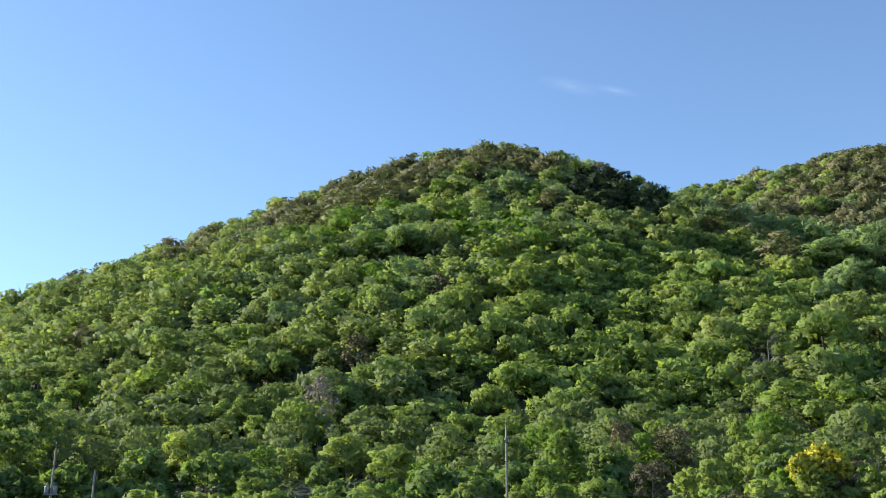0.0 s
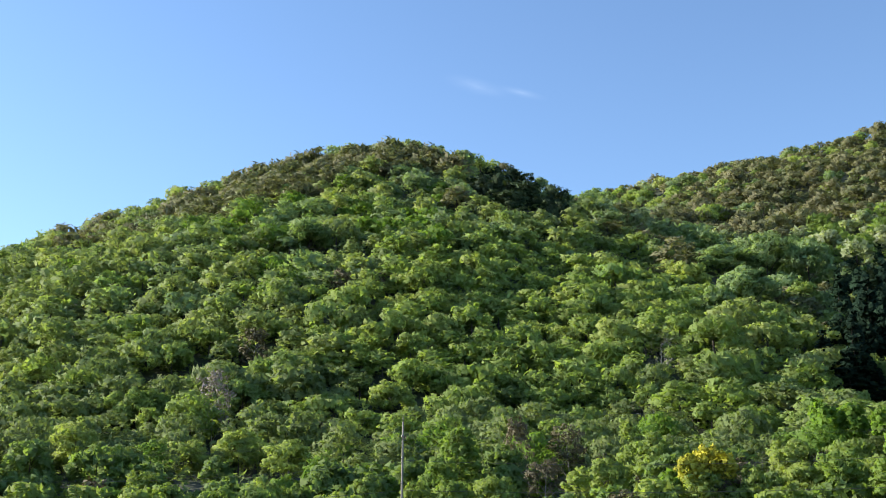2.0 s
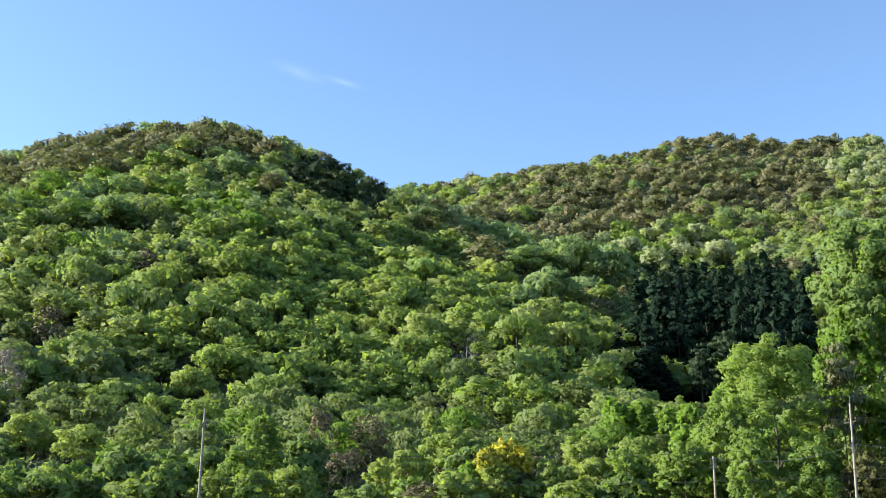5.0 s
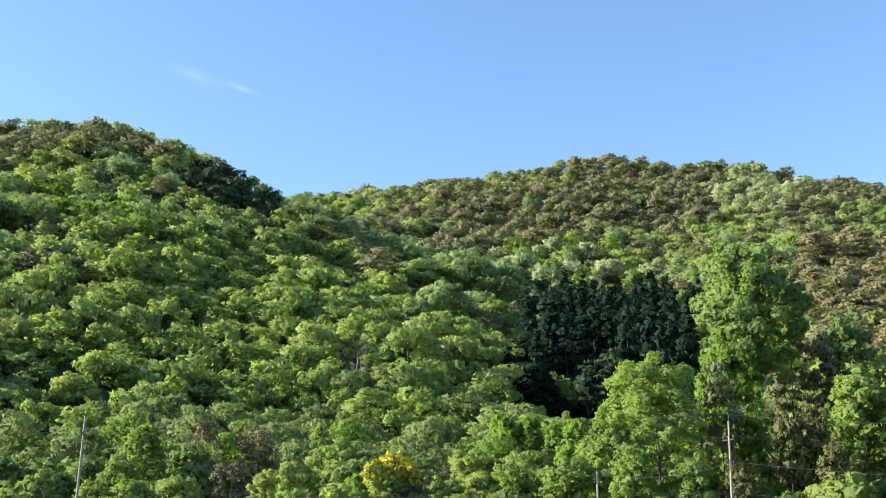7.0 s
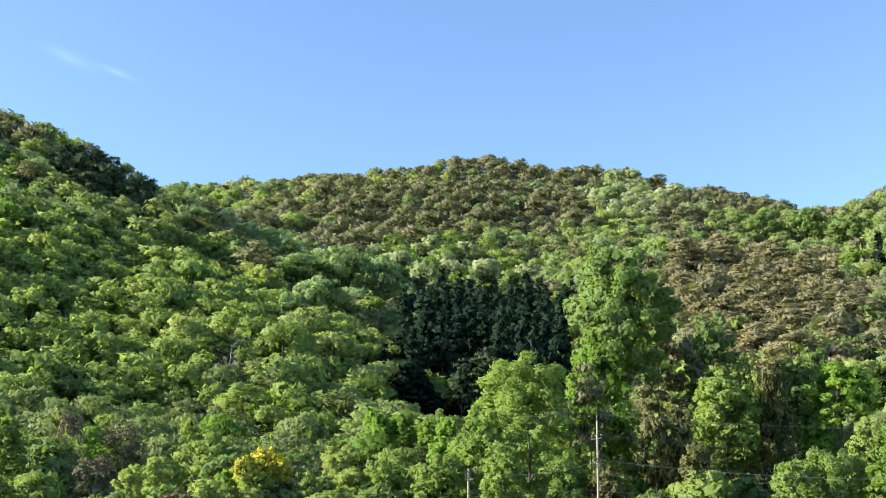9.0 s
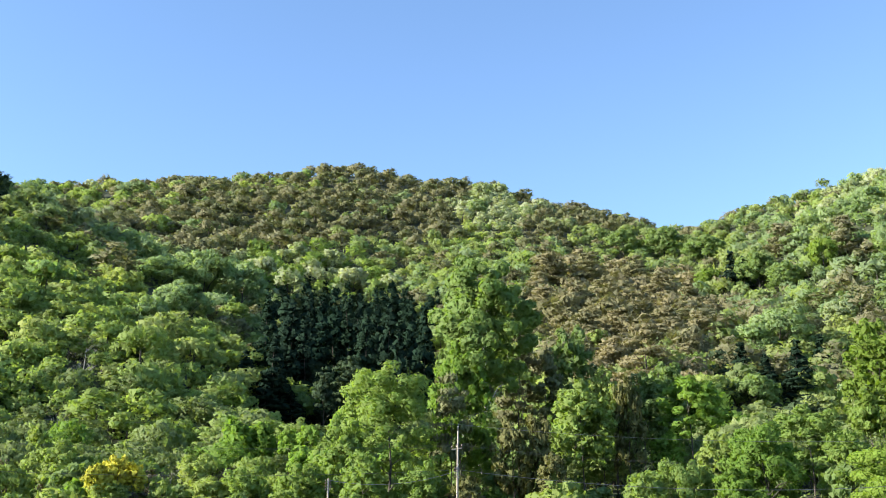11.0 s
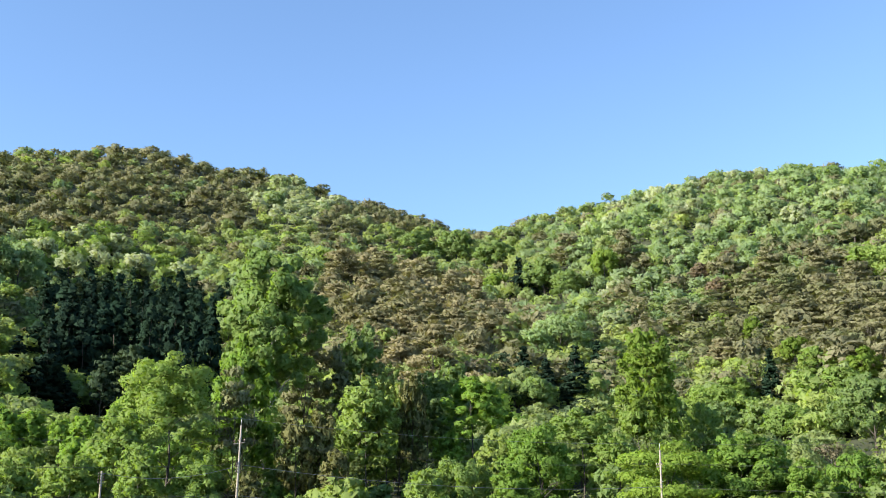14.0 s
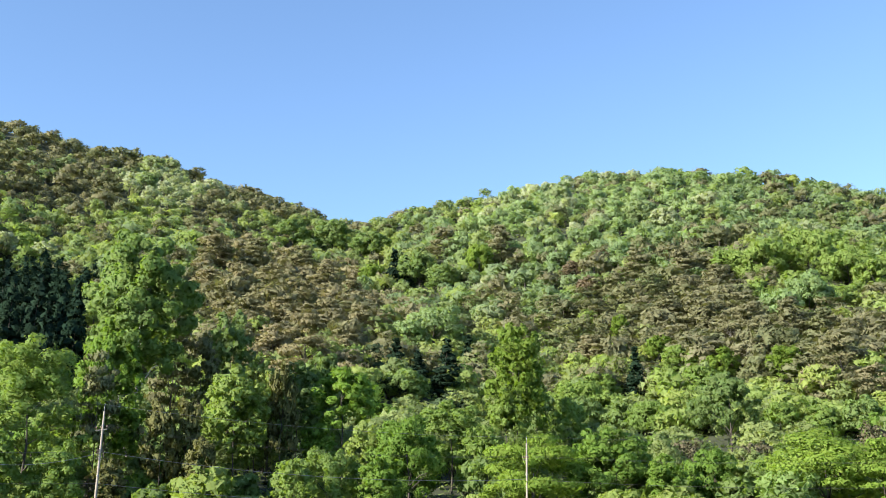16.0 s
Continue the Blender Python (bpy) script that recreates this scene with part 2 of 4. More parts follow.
# ---- end relief ----
def mesh_from(name, verts, faces, mats, smooth=False, normals=None):
    me = bpy.data.meshes.new(name)
    verts, faces = np.asarray(verts, np.float32), np.asarray(faces, np.int32)
    me.vertices.add(len(verts))
    me.vertices.foreach_set("co", verts.ravel())
    k = faces.shape[1]
    me.loops.add(faces.size)
    me.loops.foreach_set("vertex_index", faces.ravel())
    me.polygons.add(len(faces))
    me.polygons.foreach_set("loop_start", np.arange(0, faces.size, k, dtype=np.int32))
    me.polygons.foreach_set("loop_total", np.full(len(faces), k, np.int32))
    if normals is not None:
        # leaves in a clump catch the light as one rounded tuft
        at_ = me.attributes.new("custom_normal", "FLOAT_VECTOR", "POINT")
        at_.data.foreach_set("vector", np.asarray(normals, np.float32).ravel())
    if smooth or normals is not None:
        me.polygons.foreach_set("use_smooth", np.ones(len(faces), bool))
    for m in mats:
        me.materials.append(m)
    me.update(calc_edges=True)
    return me


def build_ground():
    """One sheet: fine on the hills, coarse out to the horizon."""
    steps = np.concatenate([np.linspace(-4000, -600, 12)[:-1], np.arange(-600, 700, 8.0), np.linspace(700, 4000, 12)])
    gx, gy = np.meshgrid(steps, steps)
    n = len(steps)
    v = np.stack([gx, gy, height(gx, gy)], -1).reshape(-1, 3)
    i = np.arange(n * n).reshape(n, n)
    f = np.stack([i[:-1, :-1], i[:-1, 1:], i[1:, 1:], i[1:, :-1]], -1).reshape(-1, 4)
    return tagged(new("ground", mesh_from("ground", v, f, [SOIL], True)), "dark forest floor of leaf litter and soil under the trees", "ground", kind="structure")


build_ground()


# ---- trees ----
def leaf_clumps(rng, centres, normals, size, slim):
    """One three-cornered leaf clump at each centre, facing along its normal: slim ones are long."""
    n = len(centres)
    side = np.cross(normals, rng.normal(size=(n, 3)))
    side /= np.linalg.norm(side, axis=1)[:, None] + 1e-9
    along = np.cross(normals, side)
    s = (size * rng.uniform(0.6, 1.4, n))[:, None]
    a = centres - along * s * 0.55 / slim + side * s * rng.uniform(-0.3, 0.3, (n, 1))
    b = centres + along * s * 0.45 / slim - side * s * 0.62 * slim
    c = centres + along * s * rng.uniform(0.1, 0.6, (n, 1)) / slim + side * s * 0.62 * slim
    return np.stack([a, c, b], 1).reshape(-1, 3)


SHAPES = {
    # how many lobes, their radius, how flat they are, the crown's height to its width, how loose
    "round": dict(lobes=46, radius=0.25, flat=0.72, tall=0.85, loose=0.3),
    "layered": dict(lobes=44, radius=0.27, flat=0.44, tall=0.85, loose=0.3),
    "column": dict(lobes=120, radius=0.2, flat=0.85, tall=1.75, loose=0.4),
    "cone": dict(lobes=70, radius=0.25, flat=0.55, tall=2.2, loose=0.35),
    "oval": dict(lobes=64, radius=0.23, flat=0.75, tall=1.3, loose=0.3),
    "spire": dict(lobes=50, radius=0.3, flat=0.22, tall=1.6, loose=0.35),
    "bough": dict(lobes=52, radius=0.29, flat=0.3, tall=1.0, loose=0.3),
    "low": dict(lobes=34, radius=0.27, flat=0.75, tall=0.62, loose=0.3),
}


def crown_points(rng, n, shape, lowest=-0.95, lee=1.0, tufts=1.0):
    """Leaf places and facings of a crown of unit radius; its middle is the origin. The crown is a heap of lobes with gaps between; lee: how full its uphill side (+y) is; tufts: how many more and smaller lobes than usual."""
    s = SHAPES[shape]
    k, rad, flat, tall = int(s["lobes"] * tufts), s["radius"] / math.sqrt(tufts), s["flat"], s["tall"]
    d = rng.normal(size=(k, 3))
    d /= np.linalg.norm(d, axis=1)[:, None]
    if shape == "cone":
        level = rng.uniform(0, 1, k) ** 0.8
        ang = rng.uniform(0, 2 * np.pi, k)
        reach = (1 - level) * 0.85 * rng.uniform(0.7, 1.0, k)
        c = np.stack([np.cos(ang) * reach, np.sin(ang) * reach, (level * 2 - 1) * tall], 1)
        rads = rad * (0.45 + 0.8 * (1 - level)) * rng.uniform(0.8, 1.15, k)
    elif shape == "bough":
        level = rng.uniform(0, 1, k)
        ang = rng.uniform(0, 2 * np.pi, k)
        reach = (1 - 0.72 * level ** 1.3) * rng.uniform(0.25, 0.95, k)
        c = np.stack([np.cos(ang) * reach, np.sin(ang) * reach, (level * 1.9 - 0.95 - 0.12 * reach) * tall], 1)
        rads = rad * rng.uniform(0.6, 1.25, k) * (1.1 - 0.35 * level)
    else:
        d[:, 2] = np.where(d[:, 2] < -0.6, -d[:, 2], d[:, 2])
        c = d * (1 - rad) * rng.uniform(0.62, 1.22, (k, 1)) * rng.uniform(0.85, 1.15, (1, 3))
        c[:, 2] *= tall * 1.1
        rads = rad * rng.uniform(0.65, 1.2, k)
    pts, nor = [], []
    tried = kept = 0
    need = n
    w = rads ** 2 / (rads ** 2).sum()
    while need > 0:
        m = need * 2 + 20
        j = rng.choice(k, m, p=w)
        u = rng.normal(size=(m, 3))
        u[:, 2] += 0.35
        u /= np.linalg.norm(u, axis=1)[:, None]
        p = c[j] + u * (rads[j] * (1 - 0.22 * np.abs(rng.normal(size=m)) + 0.16 * rng.normal(size=m)))[:, None] * np.array([1, 1, flat])
        gap = (np.linalg.norm((p[:, None, :] - c[None]) / np.array([1, 1, flat]), axis=2) / rads[None]).min(1)
        ok = gap > 0.62
        ok &= p[:, 2] > tall * lowest
        ok &= (u[:, 1] < 0.3) | (rng.uniform(0, 1, m) < lee)
        tried, kept = tried + m, kept + int(ok.sum())
        p, u = p[ok][:need], (u * np.array([1, 1, flat ** -0.7]))[ok][:need]
        u /= np.linalg.norm(u, axis=1)[:, None]
        pts.append(p)
        nor.append(u)
        need -= len(p)
    pts, nor = np.concatenate(pts), np.concatenate(nor)
    # the outermost leaves end at the crown's nominal width and height
    pts[:, :2] /= np.quantile(np.hypot(pts[:, 0], pts[:, 1]), 0.985)
    pts[:, 2] *= np.where(pts[:, 2] > 0, tall / np.quantile(pts[:, 2], 0.996), 1.0)
    swell = pts / (np.linalg.norm(pts, axis=1)[:, None] + 1e-6)
    soft = nor * 0.75 + swell * 0.8 + np.array([0, 0, 0.1]) + 0.2 * rng.normal(size=nor.shape)
    soft /= np.linalg.norm(soft, axis=1)[:, None]
    nor = nor + s["loose"] * rng.normal(size=nor.shape)
    nor /= np.linalg.norm(nor, axis=1)[:, None]
    bare = float((4 * np.pi * rads ** 2).sum()) * (0.35 + 0.65 * flat) * kept / tried
    return pts, nor, soft, math.sqrt(bare / (0.42 * n))


def tube(points, radii, sides=6):
    """A bent, tapering tube through the points: vertices and four-cornered faces."""
    points = [Vector(p) for p in points]
    v, f = [], []
    for i, p in enumerate(points):
        t = (points[min(i + 1, len(points) - 1)] - points[max(i - 1, 0)]).normalized()
        a = t.orthogonal().normalized()
        b = t.cross(a)
        for q in range(sides):
            w = 2 * math.pi * q / sides
            v.append(p + (a * math.cos(w) + b * math.sin(w)) * radii[i])
    for i in range(len(points) - 1):
        for q in range(sides):
            f.append((i * sides + q, i * sides + (q + 1) % sides, (i + 1) * sides + (q + 1) % sides, (i + 1) * sides + q))
    return [tuple(x) for x in v], f


def join_tubes(tubes):
    v, f = [], []
    for tv, tf in tubes:
        o = len(v)
        v += tv
        f += [tuple(i + o for i in q) for q in tf]
    return v, f


def trunk_mesh(rng, name, top, reach, girth, mat, limbs=7, twigs=0, fork=0.35):
    """A tapered, slightly crooked trunk with limbs that fork into the crown."""
    bend = rng.uniform(-0.05, 0.05, (5, 2)) * top
    spine = [(bend[i][0] * i / 4, bend[i][1] * i / 4, -0.6 + (top + 0.6) * i / 4) for i in range(5)]
    parts = [tube(spine, [girth * (1 - 0.2 * i) for i in range(5)], 6)]
    for q in range(limbs):
        u = rng.uniform(fork, 0.95)
        i = min(int(u * 4), 3)
        s = Vector(spine[i]).lerp(Vector(spine[i + 1]), u * 4 - i)
        w = rng.uniform(0, 2 * math.pi)
        l = reach * rng.uniform(0.55, 0.95)
        e = s + Vector((math.cos(w) * l, math.sin(w) * l, l * rng.uniform(0.35, 0.9)))
        m = s.lerp(e, 0.5) + Vector((0, 0, 0.12 * l))
        g = girth * (1 - 0.75 * u) * 0.55
        parts.append(tube([s, m, e], [g, g * 0.65, g * 0.2], 4))
        for k in range(twigs):
            a = m.lerp(e, rng.uniform(0, 0.9))
            b = a + Vector((rng.normal() * 0.3 * l, rng.normal() * 0.3 * l, rng.uniform(0.1, 0.5) * l))
            parts.append(tube([a, b], [g * 0.35, g * 0.08], 3))
    v, f = join_tubes(parts)
    return mesh_from(name, v, f, [mat], True)


def part(name, mesh, parent, label=""):
    ob = new(name, mesh)
    ob.parent = parent
    return tagged(ob, label) if label else ob


KINDS = {
    # leaf hue, crown shape, label, category
    "oak": ("oak", "round", "broadleaf tree in full dark green leaf on the hillside", "tree"),
    "fresh": ("fresh", "round", "broadleaf tree in fresh yellow-green spring leaf", "tree"),
    "alder": ("alder", "round", "broadleaf tree in muted grey-green leaf on the upper slope", "tree"),
    "pine": ("pine", "layered", "red pine with layered olive-brown needles", "pine tree"),
    "brown_pine": ("brown_pine", "layered", "brownish pine with layered flat boughs of needles", "pine tree"),
    "cypress": ("cypress", "cone", "dark dense cone-shaped conifer standing in a row", "conifer"),
    "spring": ("spring", "round", "broadleaf tree in soft light green spring leaf", "tree"),
    "fir": ("fir", "layered", "dark green conifer with dense layered boughs", "conifer"),
    "chestnut": ("chestnut", "round", "pale silvery-green tree covered in cream blossom", "tree"),
    "willow": ("willow", "round", "feathery blue-green broadleaf tree with fine leaves", "tree"),
    "poplar": ("poplar", "oval", "tall upright poplar with glossy green leaves and pale limbs", "tree"),
    "shrub": ("shrub", "low", "low spreading green shrub at the foot of the hill", "shrub"),
    "yellow": ("yellow", "low", "shrub covered in bright yellow blossom", "shrub"),
    "dry": ("dry", "low", "half-bare brownish shrub with dry twigs", "shrub"),
    "blossom": ("blossom", "oval", "half-bare tree with pale pink-grey blossom", "tree"),
    "airy": ("airy", "round", "light airy broadleaf tree with fine yellow-green leaves", "tree"),
    "vine": ("vine", "round", "small tree overgrown with large bright green leaves", "tree"),
    "lime": ("lime", "round", "tall broadleaf tree in bright lime-green leaf", "tree"),
    "emerald": ("emerald", "round", "rounded broadleaf tree with dense deep green leaves", "tree"),
    "maple": ("maple", "layered", "wide tree with flat layered bright yellow-green boughs", "tree"),
    "bare": ("bare", "round", "leafless tree with pale grey branches", "tree"),
    "rust": ("rust", "oval", "upright conifer with rusty olive-brown needles", "conifer"),
    "red": ("red", "layered", "pine with reddish-brown withered needles", "pine tree"),
}
SLIM = ("airy", "rust", "pine", "brown_pine", "cypress", "red", "willow")
FULLNESS = {"lime": 0.85, "fresh": 0.82, "bare": 0.1, "vine": 1.0, "yellow": 1.05, "blossom": 0.36, "dry": 0.5, "poplar": 1.2, "willow": 0.85, "airy": 0.85, "cypress": 1.25}
TEMPLATES = {}


def fitting_shape(kind, ratio):
    """The crown shape of this kind of tree that comes nearest to a height-to-width ratio."""
    own = KINDS[kind][1]
    choice = {"round": ("low", "round", "oval", "column"), "low": ("low", "round", "oval"), "oval": ("round", "oval"), "layered": ("layered", "bough", "spire")}.get(own, (own,))
    if "pine" in kind:
        choice = ("bough", "spire")
    return min(choice, key=lambda s: abs(math.log(SHAPES[s]["tall"] / ratio)))


def tree_template(kind, shape, leaves, seed):
    """A tree of crown radius 1 whose crown's middle is one unit of its own height up; kept out of the scene until it is copied."""
    key = (kind, shape, leaves, seed)
    if key in TEMPLATES:
        return TEMPLATES[key]
    hue, _, label, category = KINDS[kind]
    rng = np.random.default_rng(seed * 101 + len(TEMPLATES) * 7 + 5)
    p, nrm, soft, size = crown_points(rng, leaves, shape, tufts=1.0 if shape in ("cone", "bough", "spire", "layered") else 1.8)
    tall = SHAPES[shape]["tall"]
    v = leaf_clumps(rng, p, nrm, size * FULLNESS.get(kind, 0.86), 0.7 if kind in SLIM else 1.0)
    v[:, 2] += tall
    crown_me = mesh_from(kind + "_crown", v, np.arange(len(v)).reshape(-1, 3), [SINGLE[hue]], normals=np.repeat(soft, 3, axis=0))
    pale = kind in ("poplar", "blossom", "dry", "bare")
    trunk_me = trunk_mesh(rng, kind + "_trunk", tall * (1.75 if shape in ("cone", "column") else 1.2), 0.75 if shape != "cone" else 0.3,
                          {"low": 0.035, "column": 0.026, "oval": 0.04, "cone": 0.028}.get(shape, 0.05), PALE_BARK if pale else BARK, {"bare": 18}.get(kind, 7 if shape != "cone" else 3), {"bare": 7}.get(kind, 3 if pale else 0), 0.12 if kind == "bare" else 0.35)
    TEMPLATES[key] = (crown_me, trunk_me, label, category)
    return TEMPLATES[key]


PLACED = []


def plant(kind, x, y, radius, top, leaves=700, seed=0, spin=0.0):
    """One tree of its own: an empty at its foot, with trunk and crown. top: how high its crown ends above the ground."""
    least = {"yellow": 0.42, "poplar": 0.66, "vine": 0.6}[kind] if kind in ("yellow", "poplar", "vine") else {"low": 0.9, "column": 0.95}.get(KINDS[kind][1], 0.96 if kind in ("emerald", "maple", "airy", "bare") else 0.84)
    deep = min(top, max(2 * SHAPES[KINDS[kind][1]]["tall"] * radius, least * top))
    shape = fitting_shape(kind, deep / (2 * radius))
    crown_me, trunk_me, label, category = tree_template(kind, shape, leaves, seed)
    tall = SHAPES[shape]["tall"]
    foot = float(height(x, y)) - 0.1
    sz = deep / (2 * tall)
    ob = new(category.replace(" ", "_"))
    ob.empty_display_size = 0.5
    ob.matrix_basis = Matrix.LocRotScale((x, y, foot), Euler((0, 0, spin)), (radius, radius, sz))
    crown_ob = part("crown", crown_me, ob)
    lift = (top - deep) / sz
    crown_ob.location.z = lift
    trunk_ob = part("trunk", trunk_me, ob)
    if lift > 0.01:
        trunk_ob.scale.z = (lift + tall) / tall
    tagged(ob, label, category, category + "s on the hillside")
    PLACED.append((x, y, radius * (0.45 if "pine" in kind else 1.0), foot + 0.35 * top, 0.009 if kind in ("vine", "yellow", "blossom", "maple", "emerald", "bare") else 0.019))
    return ob


def grade_of(spread):
    # how many leaf clumps a crown gets, by how large it looks from the valley
    return min((600, 1200, 2200, 3600, 5500, 8500, 12000, 18000), key=lambda k: abs(k - 6e6 * spread ** 2))


# Trees that stand out: x, y, crown radius, height.
OAK_TREES = [
    (-36.3, 94.2, 3.4, 9.9), (26.2, 213.4, 3.9, 5.8), (-7.4, 213.9, 5.0, 6.8), (-23.3, 220.8, 3.5, 5.0), (-67.0, 167.1, 4.2, 5.9),
    (112.5, 191.4, 5.2, 10.8), (103.0, 187.6, 3.9, 6.4), (112.9, 185.3, 3.4, 7.2), (82.4, 155.5, 2.8, 5.6), (76.7, 84.4, 3.0, 17.2),
    (84.1, 81.4, 3.4, 12.4), (88.0, 81.6, 2.8, 13.7), (66.8, 79.7, 3.0, 6.7), (62.6, 83.0, 2.4, 7.5), (78.4, 80.0, 2.9, 7.7),
    (140.2, 111.2, 4.2, 6.0), (106.6, 65.3, 2.3, 10.4), (183.4, 125.1, 3.5, 7.2), (241.9, 187.3, 6.7, 10.7), (278.6, 255.5, 8.9, 13.4)]
OAK_TREES_B = [
    (268.8, 265.8, 7.9, 11.5), (240.1, 178.2, 5.5, 8.4), (278.0, 236.5, 7.6, 11.1), (152.4, 60.6, 5.1, 11.4), (163.7, 69.8, 3.7, 6.6),
    (162.4, 90.6, 3.9, 6.5), (163.8, 83.8, 3.8, 6.0), (157.3, 42.8, 3.8, 7.0)]
AIRY_TREES = [
    (-54.5, 161.0, 4.0, 6.5), (-57.0, 159.1, 2.7, 5.6), (11.1, 101.4, 2.1, 7.0), (8.5, 94.6, 2.0, 5.2), (50.6, 79.2, 5.4, 13.9),
    (45.4, 77.7, 2.8, 9.9), (41.4, 77.6, 2.5, 6.4), (38.5, 81.4, 2.4, 6.0), (43.6, 71.8, 2.0, 7.3), (47.1, 69.5, 2.4, 6.7),
    (168.4, 94.4, 6.1, 7.5), (93.8, 61.2, 2.9, 9.0), (168.4, 88.1, 4.5, 6.2), (104.0, 59.8, 2.8, 8.6), (85.8, 62.3, 3.9, 8.8),
    (80.9, 55.4, 2.3, 7.3), (252.8, 97.8, 5.0, 7.4), (155.8, 54.3, 3.5, 5.9), (156.8, 48.2, 3.4, 5.3), (194.0, 85.5, 4.4, 6.9)]
AIRY_TREES_B = [
    (176.2, 94.6, 4.7, 6.9), (181.4, 76.9, 4.1, 6.4), (163.1, 78.4, 4.7, 6.4)]
FRESH_TREES = [
    (-25.6, 164.0, 3.9, 5.5), (31.9, 223.7, 3.5, 5.0), (-24.2, 140.9, 2.2, 4.7), (-29.6, 147.1, 3.5, 4.8), (-25.7, 109.0, 2.6, 5.8),
    (-16.2, 116.9, 2.8, 4.1), (-10.9, 119.5, 2.8, 5.4), (-5.2, 111.9, 2.6, 4.5), (6.8, 148.8, 3.5, 4.8), (10.2, 154.7, 4.1, 5.6),
    (3.0, 139.0, 3.3, 4.5), (-26.3, 145.6, 4.3, 5.7), (-13.1, 146.4, 3.8, 6.3), (93.2, 207.0, 3.6, 7.5), (71.3, 212.4, 4.7, 6.7),
    (118.4, 327.2, 5.5, 7.9), (72.0, 75.1, 2.3, 13.3), (147.7, 154.9, 3.0, 6.6)]
CHESTNUT_TREES = [
    (27.5, 287.7, 3.4, 4.8), (37.6, 333.9, 4.4, 6.5), (21.6, 275.2, 2.9, 4.3), (61.5, 251.6, 2.4, 3.5), (49.4, 246.1, 2.2, 3.5),
    (31.3, 262.1, 2.4, 3.5), (6.5, 254.9, 2.3, 3.4), (-4.6, 217.0, 2.3, 3.4), (151.5, 290.9, 4.3, 6.6), (158.8, 282.4, 5.1, 7.7),
    (132.0, 274.9, 5.6, 7.8), (167.1, 261.1, 4.9, 7.7), (279.4, 361.7, 5.4, 9.1), (252.2, 330.8, 5.4, 8.4), (288.8, 334.6, 5.2, 7.8),
    (297.5, 372.9, 5.0, 7.2), (239.6, 366.7, 4.6, 6.6), (158.0, 267.9, 5.7, 7.9), (209.8, 141.5, 4.4, 6.9)]
CHESTNUT_TREES_B = [
    (300.2, 200.6, 4.7, 6.4), (324.0, 186.9, 5.9, 7.7), (300.9, 144.9, 6.1, 7.9), (320.6, 130.0, 5.4, 6.9),
    (291.7, 154.2, 4.3, 5.8), (299.1, 134.5, 5.1, 6.7), (314.5, 220.3, 4.0, 5.8), (332.9, 214.5, 4.7, 6.2), (305.6, 195.8, 4.3, 5.9)]
BLOSSOM_TREES = [
    (-16.1, 139.1, 2.7, 10.3)]
DRY_TREES = [
    (-21.0, 134.4, 1.8, 2.8), (-13.2, 163.5, 2.6, 7.0), (-0.5, 189.0, 2.5, 5.5), (5.9, 187.9, 2.0, 4.7), (23.0, 109.6, 2.2, 6.1),
    (18.5, 98.3, 2.4, 4.3), (23.8, 98.2, 1.2, 4.6), (33.9, 90.9, 1.8, 4.7), (17.6, 108.6, 1.7, 7.1), (22.4, 85.1, 2.1, 3.4),
    (102.0, 189.3, 3.4, 5.7), (93.1, 36.4, 1.6, 4.0), (102.5, 45.1, 2.3, 4.2), (101.2, 37.7, 2.0, 4.3), (108.2, 29.1, 1.8, 5.3)]
BARE_TREES = [
    (47.3, 156.0, 3.0, 8.8), (40.0, 140.4, 2.7, 5.0), (-2.3, 141.0, 1.8, 3.9), (35.3, 89.3, 1.3, 5.2), (201.1, 78.7, 1.5, 7.6),
    (192.8, 72.5, 1.2, 5.7)]
YELLOW_TREES = [
    (27.8, 85.6, 1.3, 6.0), (29.6, 86.1, 1.4, 6.5), (30.6, 85.2, 1.0, 5.9)]
SHRUB_TREES = [
    (29.2, 109.2, 1.6, 6.4), (27.4, 94.1, 3.3, 6.7), (22.8, 92.2, 2.2, 5.0), (28.6, 85.3, 1.9, 4.5), (32.4, 84.0, 1.2, 5.1),
    (40.1, 94.9, 2.4, 5.2), (36.9, 84.3, 2.6, 4.8), (44.6, 92.8, 2.4, 5.1), (42.7, 84.9, 2.5, 4.7), (43.0, 79.1, 1.9, 4.5),
    (20.0, 90.8, 1.5, 4.6), (12.3, 87.1, 2.1, 4.5), (8.7, 86.6, 1.8, 4.2), (6.1, 87.8, 1.6, 4.1), (2.1, 89.0, 1.9, 4.3),
    (-5.8, 89.8, 2.1, 4.1), (-9.4, 87.5, 1.8, 3.6), (-13.7, 88.9, 1.9, 3.7), (-16.1, 92.6, 1.7, 4.0), (66.4, 60.7, 3.1, 6.3)]
SHRUB_TREES_B = [
    (73.9, 62.8, 2.3, 7.8), (61.7, 59.9, 1.8, 5.6)]
VINE_TREES = [
    (47.9, 103.5, 1.3, 7.2), (50.1, 102.4, 1.4, 7.2), (52.0, 100.3, 1.5, 6.6), (53.3, 98.5, 1.6, 7.0), (52.3, 93.3, 1.8, 5.6),
    (48.0, 105.6, 0.9, 7.8), (56.4, 96.8, 1.8, 8.8), (51.0, 95.2, 1.7, 5.4), (79.1, 70.5, 3.2, 12.0), (76.1, 70.9, 1.6, 6.8)]
